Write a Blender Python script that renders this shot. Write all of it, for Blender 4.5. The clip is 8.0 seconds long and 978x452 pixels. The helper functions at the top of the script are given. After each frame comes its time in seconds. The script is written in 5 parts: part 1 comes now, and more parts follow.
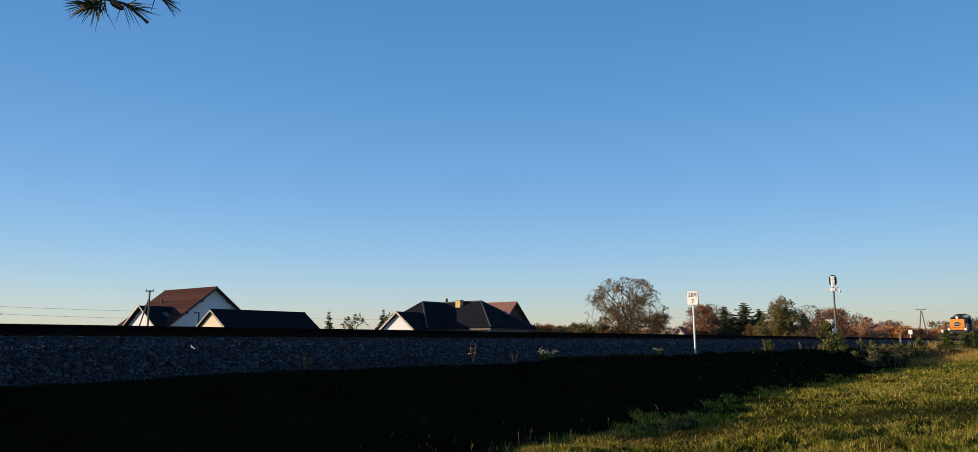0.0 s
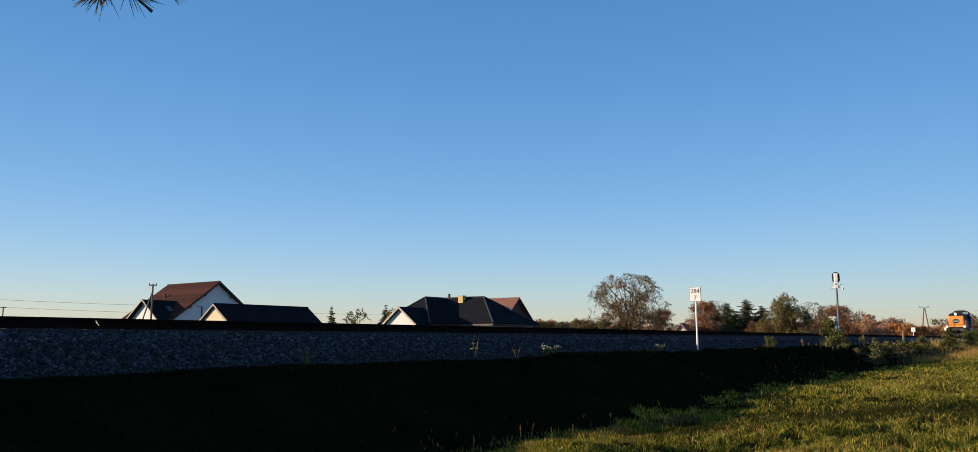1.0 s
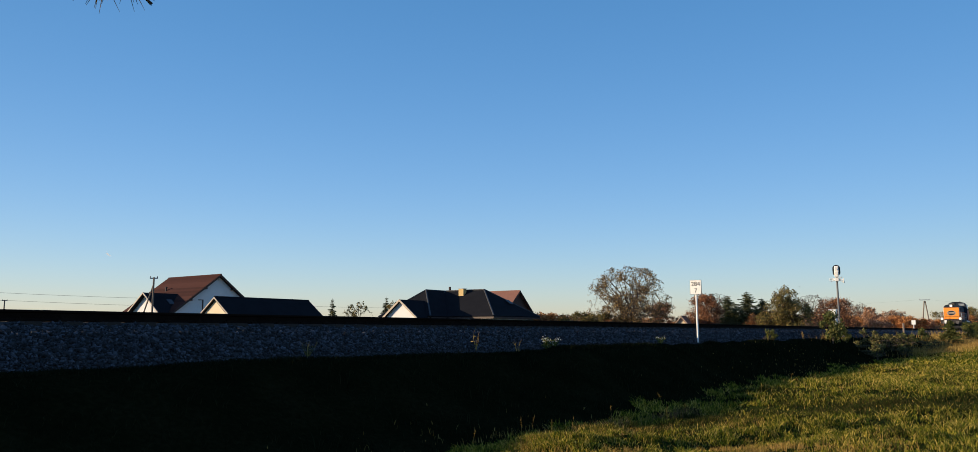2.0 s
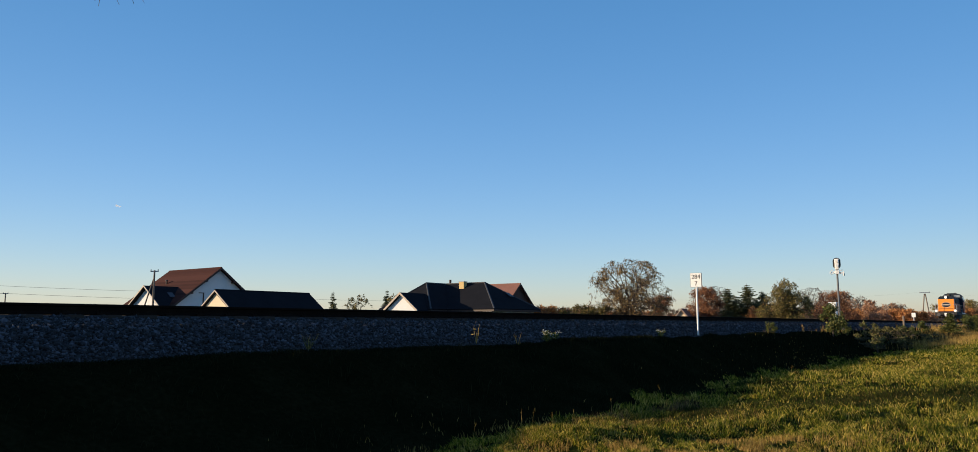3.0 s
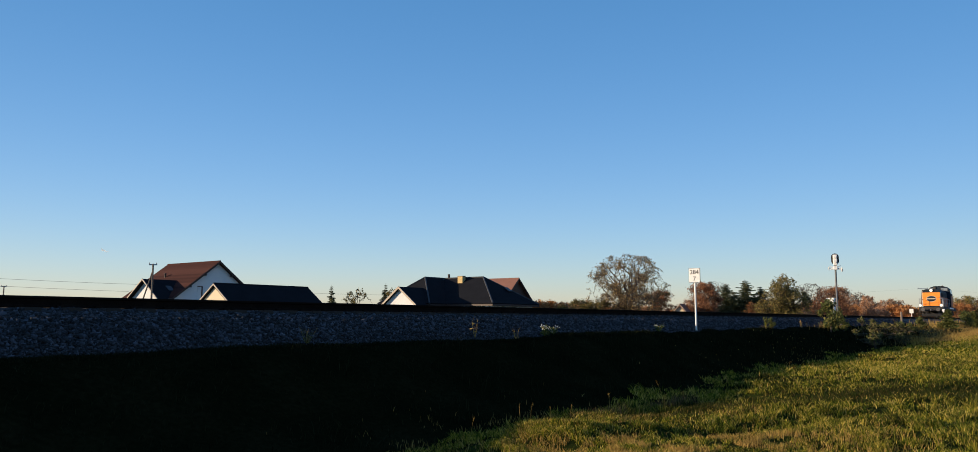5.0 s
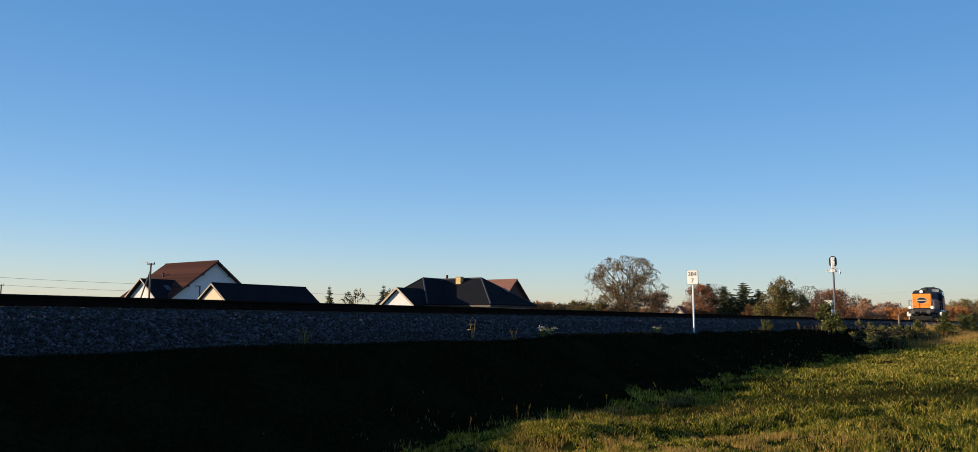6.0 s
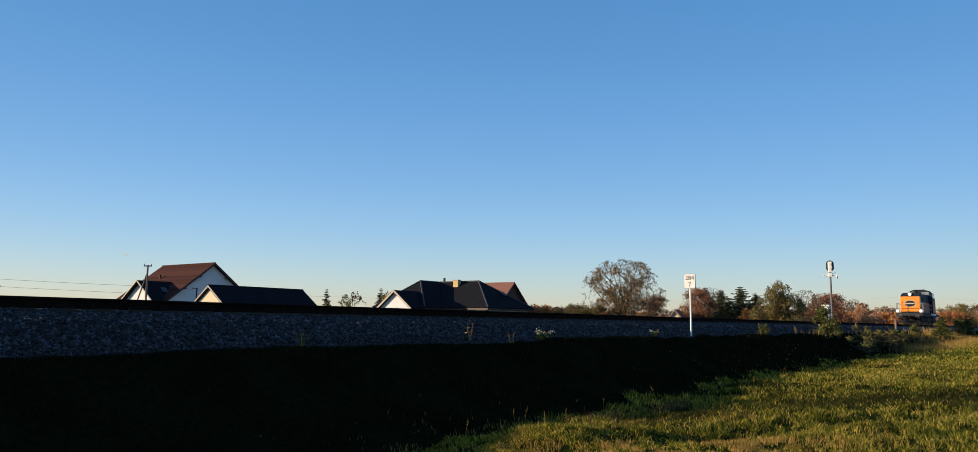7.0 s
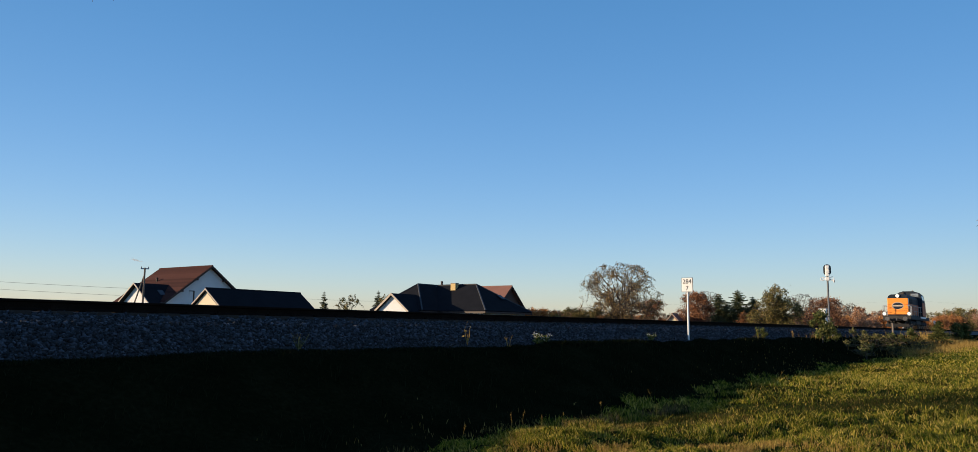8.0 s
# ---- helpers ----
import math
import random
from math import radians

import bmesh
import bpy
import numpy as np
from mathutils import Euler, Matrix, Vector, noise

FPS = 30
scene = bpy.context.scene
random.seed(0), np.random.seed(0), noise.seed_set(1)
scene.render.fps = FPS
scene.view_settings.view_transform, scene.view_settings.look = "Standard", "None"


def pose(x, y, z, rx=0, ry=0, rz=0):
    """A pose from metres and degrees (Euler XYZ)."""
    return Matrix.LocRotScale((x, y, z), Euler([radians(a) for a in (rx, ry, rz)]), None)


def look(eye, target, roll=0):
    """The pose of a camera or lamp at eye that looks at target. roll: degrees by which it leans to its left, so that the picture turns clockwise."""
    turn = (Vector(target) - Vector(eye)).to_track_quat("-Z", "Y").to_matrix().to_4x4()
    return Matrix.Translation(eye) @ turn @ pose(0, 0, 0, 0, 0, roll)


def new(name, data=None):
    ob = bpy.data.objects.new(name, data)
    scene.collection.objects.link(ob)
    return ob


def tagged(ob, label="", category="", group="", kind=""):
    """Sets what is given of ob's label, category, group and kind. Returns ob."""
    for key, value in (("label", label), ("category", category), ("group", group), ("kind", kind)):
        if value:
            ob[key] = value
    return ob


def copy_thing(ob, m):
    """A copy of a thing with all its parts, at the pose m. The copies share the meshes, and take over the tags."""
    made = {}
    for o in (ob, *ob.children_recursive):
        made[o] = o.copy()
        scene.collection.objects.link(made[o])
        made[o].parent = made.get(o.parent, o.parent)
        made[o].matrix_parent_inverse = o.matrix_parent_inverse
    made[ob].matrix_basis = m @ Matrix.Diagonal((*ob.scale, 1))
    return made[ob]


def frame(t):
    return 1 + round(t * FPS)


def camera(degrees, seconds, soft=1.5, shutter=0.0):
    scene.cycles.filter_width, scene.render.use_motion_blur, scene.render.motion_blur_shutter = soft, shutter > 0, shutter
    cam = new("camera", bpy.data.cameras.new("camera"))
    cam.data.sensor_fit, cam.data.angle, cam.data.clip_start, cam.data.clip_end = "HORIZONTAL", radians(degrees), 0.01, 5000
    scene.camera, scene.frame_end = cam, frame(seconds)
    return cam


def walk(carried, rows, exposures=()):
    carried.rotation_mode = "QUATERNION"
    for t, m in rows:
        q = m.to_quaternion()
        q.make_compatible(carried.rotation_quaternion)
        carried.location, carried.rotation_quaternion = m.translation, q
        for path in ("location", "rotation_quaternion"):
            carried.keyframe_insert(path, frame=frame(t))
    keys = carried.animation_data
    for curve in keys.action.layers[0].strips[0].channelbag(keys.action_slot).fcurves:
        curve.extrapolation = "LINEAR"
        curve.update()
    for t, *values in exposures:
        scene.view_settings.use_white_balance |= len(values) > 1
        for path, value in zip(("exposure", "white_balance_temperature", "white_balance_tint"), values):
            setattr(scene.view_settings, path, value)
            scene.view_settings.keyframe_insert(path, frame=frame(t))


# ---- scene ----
cam = camera(63.98, 8.0, soft=0.7)


def held(yaw, pitch, roll, x=0.0, y=0.0, z=1.5):
    """A hand-held pose: yaw counted from the track's direction, pitch up, roll, in degrees."""
    return pose(x, y, z, 0, 0, yaw - 90) @ pose(0, 0, 0, 90 + pitch) @ pose(0, 0, 0, 0, 0, roll)


walk(cam, [
    (0.0, held(35.518, 8.548, -0.336, z=1.512)), (0.5, held(35.571, 8.45, -0.243, z=1.502)),
    (1.0, held(35.728, 8.237, -0.063)), (1.5, held(35.75, 7.978, -0.081)),
    (3.0, held(35.8, 7.208, -0.1)), (3.5, held(35.784, 6.981, -0.177)),
    (4.0, held(35.839, 6.878, -0.111)), (4.5, held(35.8, 6.816, 0.0)),
    (6.0, held(35.591, 6.882, 0.359)), (6.5, held(35.526, 6.987, 0.51)),
    (7.0, held(35.415, 7.112, 0.551)), (7.5, held(35.331, 7.262, 0.582)),
    (8.0, held(35.244, 7.354, 0.64))],
    exposures=[(0.0, 0.53, 5300, 12), (0.6, 0.54, 5300, 12), (1.5, 0.60, 5380, 12), (8.0, 0.60, 5380, 12)])

# ---- world and sun ----
SUN_AZ, SUN_EL = 128.0, 12.2          # from the track's direction, counter-clockwise; elevation
world = bpy.data.worlds.new("world")
scene.world = world
world.use_nodes = True
wn = world.node_tree.nodes
sky = wn.new("ShaderNodeTexSky")
sky.sky_type = "NISHITA"
sky.sun_disc = False
sky.sun_elevation = radians(SUN_EL)
sky.sun_rotation = radians(90 - SUN_AZ)
sky.air_density, sky.dust_density, sky.ozone_density = 1.0, 0.3, 2.6
wn["Background"].inputs["Strength"].default_value = 0.13
# the low sky is hazier and paler, the high sky a deeper blue
wl = world.node_tree.links
coord, split, ramp, tint = wn.new("ShaderNodeTexCoord"), wn.new("ShaderNodeSeparateXYZ"), wn.new("ShaderNodeValToRGB"), wn.new("ShaderNodeMix")
wl.new(coord.outputs["Generated"], split.inputs[0])
wl.new(split.outputs["Z"], ramp.inputs[0])
tint.data_type, tint.blend_type = "RGBA", "MULTIPLY"
tint.inputs["Factor"].default_value = 1.0
ramp.color_ramp.interpolation = "B_SPLINE"
for k, (at_z, c) in enumerate(((0.0, (0.94, 0.71, 0.69)), (0.14, (1.07, 0.90, 0.765)), (0.28, (1.05, 1.01, 0.88)), (0.5, (0.57, 0.93, 0.95)))):
    e = ramp.color_ramp.elements[0] if k == 0 else ramp.color_ramp.elements[1] if k == 3 else ramp.color_ramp.elements.new(at_z)
    e.position, e.color = at_z, (*c, 1)
wl.new(sky.outputs["Color"], tint.inputs["A"])
wl.new(ramp.outputs["Color"], tint.inputs["B"])
# thin high haze evens out the dark belt that lies at right angles to the sun
_d = Vector((math.cos(radians(SUN_AZ)) * math.cos(radians(SUN_EL)), math.sin(radians(SUN_AZ)) * math.cos(radians(SUN_EL)), math.sin(radians(SUN_EL))))
dot, square, even, floor_even, haze = wn.new("ShaderNodeVectorMath"), wn.new("ShaderNodeMath"), wn.new("ShaderNodeMath"), wn.new("ShaderNodeMath"), wn.new("ShaderNodeVectorMath")
dot.operation, square.operation, even.operation, floor_even.operation, haze.operation = "DOT_PRODUCT", "MULTIPLY", "MULTIPLY_ADD", "MAXIMUM", "SCALE"
dot.inputs[1].default_value = _d
even.inputs[1].default_value, even.inputs[2].default_value = -0.85, 1.12
floor_even.inputs[1].default_value = 0.6
wl.new(coord.outputs["Generated"], dot.inputs[0])
wl.new(dot.outputs["Value"], square.inputs[0])
wl.new(dot.outputs["Value"], square.inputs[1])
wl.new(square.outputs[0], even.inputs[0])
wl.new(even.outputs[0], floor_even.inputs[0])
wl.new(tint.outputs["Result"], haze.inputs[0])
wl.new(floor_even.outputs[0], haze.inputs["Scale"])
wl.new(haze.outputs["Vector"], wn["Background"].inputs["Color"])
lamp = bpy.data.lights.new("sun", "SUN")
lamp.energy, lamp.angle, lamp.color = 5.0, radians(0.55), (1.0, 0.70, 0.38)
sun = new("sun", lamp)
sun.matrix_world = look(_d * 100, (0, 0, 0))


# ---- materials ----
def mat(name, stops, rough=0.8, metal=0.0, scale=8.0, fine=60.0, bump=0.2, island=False, emit=None, spec=0.5, translucent=0.0, per_object=False):
    """A procedural surface: stops are the colours of a ramp, driven by coarse and fine noise, or by a random value per piece."""
    m = bpy.data.materials.new(name)
    m.use_nodes = True
    nt = m.node_tree
    b = nt.nodes["Principled BSDF"]
    b.inputs["Roughness"].default_value, b.inputs["Metallic"].default_value = rough, metal
    b.inputs["Specular IOR Level"].default_value = spec
    tc = nt.nodes.new("ShaderNodeTexCoord")
    n1, n2 = nt.nodes.new("ShaderNodeTexNoise"), nt.nodes.new("ShaderNodeTexNoise")
    n1.inputs["Scale"].default_value, n2.inputs["Scale"].default_value = scale, fine
    n1.inputs["Detail"].default_value, n2.inputs["Detail"].default_value = 3, 2
    for n in (n1, n2):
        nt.links.new(tc.outputs["Object"], n.inputs["Vector"])
    mix = nt.nodes.new("ShaderNodeMath")
    mix.operation = "MULTIPLY_ADD"
    mix.inputs[1].default_value = 0.45
    nt.links.new(n2.outputs["Fac"], mix.inputs[0])
    half = nt.nodes.new("ShaderNodeMath")
    half.operation = "MULTIPLY"
    half.inputs[1].default_value = 0.55
    nt.links.new(n1.outputs["Fac"], half.inputs[0])
    nt.links.new(half.outputs[0], mix.inputs[2])
    drive = mix.outputs[0]
    lo, hi = 0.3, 0.7
    if island or per_object:
        g = nt.nodes.new("ShaderNodeObjectInfo" if per_object else "ShaderNodeNewGeometry")
        blend = nt.nodes.new("ShaderNodeMath")
        blend.operation = "MULTIPLY_ADD"
        blend.inputs[1].default_value = 0.6
        nt.links.new(g.outputs["Random" if per_object else "Random Per Island"], blend.inputs[0])
        part_n = nt.nodes.new("ShaderNodeMath")
        part_n.operation = "MULTIPLY"
        part_n.inputs[1].default_value = 0.4
        nt.links.new(mix.outputs[0], part_n.inputs[0])
        nt.links.new(part_n.outputs[0], blend.inputs[2])
        drive = blend.outputs[0]
        lo, hi = 0.18, 0.8
    ramp = nt.nodes.new("ShaderNodeValToRGB")
    el = ramp.color_ramp.elements
    el[0].position, el[1].position = lo, hi
    el[0].color, el[1].color = (*stops[0], 1), (*stops[-1], 1)
    for i, c in enumerate(stops[1:-1]):
        e = el.new(lo + (hi - lo) * (i + 1) / (len(stops) - 1))
        e.color = (*c, 1)
    nt.links.new(drive, ramp.inputs["Fac"])
    nt.links.new(ramp.outputs["Color"], b.inputs["Base Color"])
    if bump:
        bp = nt.nodes.new("ShaderNodeBump")
        bp.inputs["Strength"].default_value = bump
        bp.inputs["Distance"].default_value = 0.02
        nt.links.new(mix.outputs[0], bp.inputs["Height"])
        nt.links.new(bp.outputs["Normal"], b.inputs["Normal"])
    if translucent:
        tr = nt.nodes.new("ShaderNodeBsdfTranslucent")
        nt.links.new(ramp.outputs["Color"], tr.inputs["Color"])
        ms = nt.nodes.new("ShaderNodeMixShader")
        ms.inputs[0].default_value = translucent
        nt.links.new(b.outputs[0], ms.inputs[1])
        nt.links.new(tr.outputs[0], ms.inputs[2])
        nt.links.new(ms.outputs[0], nt.nodes["Material Output"].inputs["Surface"])
    if emit:
        b.inputs["Emission Color"].default_value, b.inputs["Emission Strength"].default_value = (*emit[0], 1), emit[1]
    return m


# Near-black tones put the shade of the bank into the soil colour.
SOIL_SHADED = mat("shade_darkened_soil", [(0.004, 0.005, 0.002), (0.007, 0.008, 0.003), (0.014, 0.014, 0.006)], 1.0, scale=0.9, fine=14, bump=1.0, spec=0.0)
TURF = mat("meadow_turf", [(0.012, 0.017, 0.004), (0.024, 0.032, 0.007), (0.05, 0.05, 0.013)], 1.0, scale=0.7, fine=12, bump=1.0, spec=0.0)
BLADE = mat("grass_blades", [(0.022, 0.042, 0.004), (0.055, 0.088, 0.006), (0.14, 0.17, 0.010), (0.46, 0.38, 0.03), (0.78, 0.58, 0.14)], 0.7, scale=0.35, fine=3, bump=0, island=True, translucent=0.4, spec=0.08)
# Darker blade colours imitate the partly shaded band and dim patches.
BLADE_DIMMED = mat("dimmed_grass_blades", [(0.011, 0.021, 0.003), (0.022, 0.036, 0.005), (0.042, 0.047, 0.008), (0.10, 0.075, 0.018)], 0.75, scale=0.5, fine=4, bump=0, island=True, translucent=0.3, spec=0.08)
# Much darker copy of the grass colours, with the bank's shade built in.
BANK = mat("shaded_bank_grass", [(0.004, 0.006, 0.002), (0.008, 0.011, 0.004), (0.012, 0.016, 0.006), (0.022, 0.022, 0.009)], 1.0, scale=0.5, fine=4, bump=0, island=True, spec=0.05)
DRY = mat("dry_grass", [(0.18, 0.105, 0.02), (0.36, 0.23, 0.05), (0.55, 0.39, 0.11)], 0.8, scale=0.6, fine=5, bump=0, island=True, translucent=0.3, spec=0.2)
TUSSOCK = mat("dead_brown_grass", [(0.035, 0.022, 0.010), (0.075, 0.048, 0.022), (0.17, 0.115, 0.05), (0.40, 0.29, 0.13)], 0.85, scale=0.8, fine=6, bump=0, island=True, translucent=0.25, spec=0.1)
# Tones down to near black: shade and gaps between stones are in the colour.
STONE = mat("shade_toned_granite", [(0.0016, 0.0017, 0.0024), (0.0045, 0.0048, 0.006), (0.021, 0.0225, 0.028), (0.078, 0.084, 0.104)], 0.85, scale=18, fine=120, bump=0.4, island=True)
STONE_ONE = mat("shade_toned_granite_stone", [(0.0016, 0.0017, 0.0024), (0.0045, 0.0048, 0.006), (0.021, 0.0225, 0.028), (0.078, 0.084, 0.104)], 0.85, scale=18, fine=120, bump=0.4, per_object=True)
# Bed coloured near black to show as shaded gaps under the stones.
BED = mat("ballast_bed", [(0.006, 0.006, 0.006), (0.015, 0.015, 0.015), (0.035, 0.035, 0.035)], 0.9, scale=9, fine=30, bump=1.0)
RUST = mat("rusty_steel", [(0.007, 0.005, 0.004), (0.012, 0.008, 0.006), (0.02, 0.014, 0.010)], 0.95, 0.0, scale=3, fine=50, spec=0.03)
CREOSOTE = mat("creosoted_timber", [(0.018, 0.014, 0.011), (0.04, 0.032, 0.025)], 0.9, scale=4, fine=50, bump=0.4)
CONCRETE = mat("concrete", [(0.25, 0.24, 0.22), (0.38, 0.37, 0.34), (0.45, 0.44, 0.41)], 0.9, scale=3, fine=40)
GALV = mat("galvanised_steel", [(0.30, 0.31, 0.32), (0.42, 0.43, 0.44)], 0.5, 0.6, scale=6, fine=60, bump=0.05)
MAST = mat("grey_mast_paint", [(0.10, 0.105, 0.11), (0.15, 0.155, 0.16)], 0.6, scale=6, fine=60, bump=0.05)
WHITE = mat("white_paint", [(0.70, 0.70, 0.68), (0.80, 0.80, 0.78)], 0.5, scale=5, fine=40, bump=0.05)
BLACK = mat("black_paint", [(0.012, 0.012, 0.013), (0.025, 0.025, 0.026)], 0.5, scale=5, fine=40, bump=0.05)
PLASTER = mat("white_render", [(0.62, 0.63, 0.64), (0.75, 0.75, 0.74)], 0.9, scale=0.7, fine=25, bump=0.1)
CREAM = mat("cream_render", [(0.62, 0.52, 0.36), (0.72, 0.62, 0.44)], 0.9, scale=0.7, fine=25, bump=0.1)
TILE_RED = mat("red_roof_tiles", [(0.036, 0.013, 0.0098), (0.05, 0.018, 0.013), (0.066, 0.026, 0.019)], 0.85, per_object=True, spec=0.1, scale=0.8, fine=12, bump=0.2)
TILE_DARK = mat("graphite_roof_tiles", [(0.010, 0.011, 0.014), (0.016, 0.017, 0.021)], 0.9, scale=0.8, fine=12, bump=0.2, spec=0.04)
TILE_BROWN = mat("brown_roof_tiles", [(0.16, 0.07, 0.045), (0.22, 0.10, 0.065)], 0.7, scale=0.8, fine=12, bump=0.2)
TRIM = mat("brown_trim", [(0.03, 0.014, 0.009), (0.05, 0.024, 0.015)], 0.6, scale=3, fine=30)
SOFFIT = mat("pale_wood", [(0.36, 0.30, 0.23), (0.48, 0.41, 0.33)], 0.7, scale=3, fine=30)
BRICK_Y = mat("yellow_clinker", [(0.50, 0.36, 0.14), (0.62, 0.46, 0.20)], 0.85, scale=4, fine=30)
SLATE_CAP = mat("grey_ridge_tiles", [(0.018, 0.019, 0.022), (0.034, 0.036, 0.04)], 0.6, scale=2, fine=20)
GLASS = mat("window_glass", [(0.02, 0.025, 0.03), (0.03, 0.035, 0.04)], 0.08, scale=1, fine=3, bump=0, spec=0.8)
DULLGLASS = mat("dusty_roof_glass", [(0.03, 0.035, 0.045), (0.05, 0.055, 0.065)], 0.5, scale=2, fine=20, bump=0.02, spec=0.3)
WOODPOLE = mat("weathered_wood", [(0.14, 0.11, 0.085), (0.22, 0.18, 0.14)], 0.9, scale=4, fine=40)
BARK = mat("bark", [(0.05, 0.036, 0.026), (0.10, 0.075, 0.055)], 0.95, scale=3, fine=25, bump=0.5)
ORANGE = mat("orange_paint", [(0.80, 0.25, 0.012), (0.88, 0.30, 0.02)], 0.45, scale=1.2, fine=18, bump=0.03)
ORANGE_DULL = mat("dull_orange_paint", [(0.42, 0.085, 0.016), (0.50, 0.11, 0.022)], 0.55, scale=1.2, fine=18, bump=0.03)
NAVY = mat("dark_blue_paint", [(0.012, 0.019, 0.03), (0.02, 0.03, 0.045)], 0.65, spec=0.15, scale=1.2, fine=18, bump=0.03)
GRIME = mat("grimy_running_gear", [(0.018, 0.016, 0.015), (0.045, 0.04, 0.036)], 0.85, scale=3, fine=30)
STEEL = mat("wheel_steel", [(0.10, 0.09, 0.085), (0.2, 0.19, 0.18)], 0.45, 0.7, scale=3, fine=30)
LAMP = mat("headlight_glow", [(0.7, 0.66, 0.55), (0.8, 0.76, 0.65)], 0.3, bump=0, emit=((1.0, 0.84, 0.58), 0.42))
# Pale, mirror-like panes imitate bright sky showing through the cab.
CABGLASS = mat("sky_bright_cab_glass", [(0.35, 0.37, 0.40), (0.42, 0.44, 0.47)], 0.12, 0.7, scale=1, fine=3, bump=0, spec=0.8)
CERAMIC = mat("brown_porcelain", [(0.08, 0.035, 0.02), (0.12, 0.05, 0.03)], 0.25, bump=0)
PINE = mat("pine_needles", [(0.035, 0.05, 0.018), (0.11, 0.115, 0.035), (0.50, 0.37, 0.15)], 0.55, bump=0, island=True, translucent=0.5)
CONE = mat("pine_cone_scales", [(0.10, 0.06, 0.03), (0.20, 0.13, 0.07)], 0.8, scale=60, fine=200)
FLUFF = mat("white_fluff", [(0.8, 0.8, 0.8), (0.85, 0.85, 0.85)], 0.9, bump=0, translucent=0.5)
PETAL = mat("white_petals", [(0.65, 0.65, 0.58), (0.8, 0.8, 0.74)], 0.8, bump=0, island=True, translucent=0.3)


def leaves_mat(name, *stops):
    return mat(name, list(stops), 0.7, scale=0.5, fine=4, bump=0, island=True, translucent=0.3, spec=0.2)


L_WALNUT = leaves_mat("walnut_leaves", (0.10, 0.072, 0.03), (0.23, 0.155, 0.055), (0.42, 0.28, 0.10))
L_ORANGE = leaves_mat("orange_leaves", (0.27, 0.11, 0.035), (0.43, 0.19, 0.06), (0.60, 0.32, 0.11))
L_RUSSET = leaves_mat("russet_leaves", (0.15, 0.068, 0.034), (0.26, 0.12, 0.056), (0.42, 0.215, 0.10))
# Paler tan: the haze of distance is put into the far leaves' colour.
L_HAZED_TAN = leaves_mat("hazed_tan_leaves", (0.26, 0.14, 0.075), (0.42, 0.23, 0.12), (0.58, 0.35, 0.19))
L_OLIVE = leaves_mat("olive_leaves", (0.065, 0.065, 0.02), (0.16, 0.135, 0.038), (0.33, 0.24, 0.07))
L_GREEN = leaves_mat("green_leaves", (0.04, 0.06, 0.016), (0.10, 0.12, 0.028), (0.26, 0.24, 0.07))
# Bramble greens darkened so the leaves carry the embankment's shade.
L_BRAMBLE = leaves_mat("shaded_bramble_leaves", (0.018, 0.024, 0.008), (0.042, 0.046, 0.014), (0.16, 0.13, 0.045))
L_SHOOT = leaves_mat("yellow_green_leaves", (0.045, 0.055, 0.014), (0.13, 0.135, 0.036), (0.34, 0.28, 0.10))
L_SPRUCE = leaves_mat("spruce_needles", (0.035, 0.052, 0.028), (0.08, 0.10, 0.046), (0.22, 0.20, 0.085))
L_TWIG = leaves_mat("bare_twigs", (0.10, 0.075, 0.055), (0.16, 0.12, 0.09), (0.22, 0.16, 0.11))


# ---- mesh helpers ----
def thing(name, m, label, category, group="", kind=""):
    ob = new(name)
    ob.empty_display_size = 0.2
    ob.matrix_world = m
    return tagged(ob, label, category, group, kind)


def mesh_of(name, bm, material, smooth=False):
    me = bpy.data.meshes.new(name)
    bmesh.ops.recalc_face_normals(bm, faces=bm.faces)
    bm.to_mesh(me)
    bm.free()
    me.materials.append(material)
    if smooth:
        me.polygons.foreach_set("use_smooth", [True] * len(me.polygons))
    return me


def part(name, bm, material, parent, label="", smooth=False, m=None):
    ob = new(name, mesh_of(name, bm, material, smooth))
    ob.parent = parent
    if m is not None:
        ob.matrix_basis = m
    return tagged(ob, label)


def solo(name, bm, material, m, label, category, group="", kind="", smooth=False):
    ob = new(name, mesh_of(name, bm, material, smooth))
    ob.matrix_world = m
    return tagged(ob, label, category, group, kind)


def raw_mesh(name, verts, faces, material):
    """A mesh from numpy arrays: faces all of one size."""
    me = bpy.data.meshes.new(name)
    n, k = faces.shape
    me.vertices.add(len(verts))
    me.vertices.foreach_set("co", verts.astype(np.float32).ravel())
    me.loops.add(n * k)
    me.loops.foreach_set("vertex_index", faces.astype(np.int32).ravel())
    me.polygons.add(n)
    me.polygons.foreach_set("loop_start", np.arange(0, n * k, k, dtype=np.int32))
    me.update(calc_edges=True)
    me.validate()
    me.materials.append(material)
    return me


def box(bm, c, s, bevel=0.0, rz=0.0, rx=0.0, ry=0.0):
    t = bmesh.new()
    bmesh.ops.create_cube(t, size=1, matrix=pose(*c, rx, ry, rz) @ Matrix.Diagonal((*s, 1)))
    if bevel:
        bmesh.ops.bevel(t, geom=t.edges[:], offset=bevel, segments=2, affect="EDGES", profile=0.6)
    join(bm, t)
    return bm


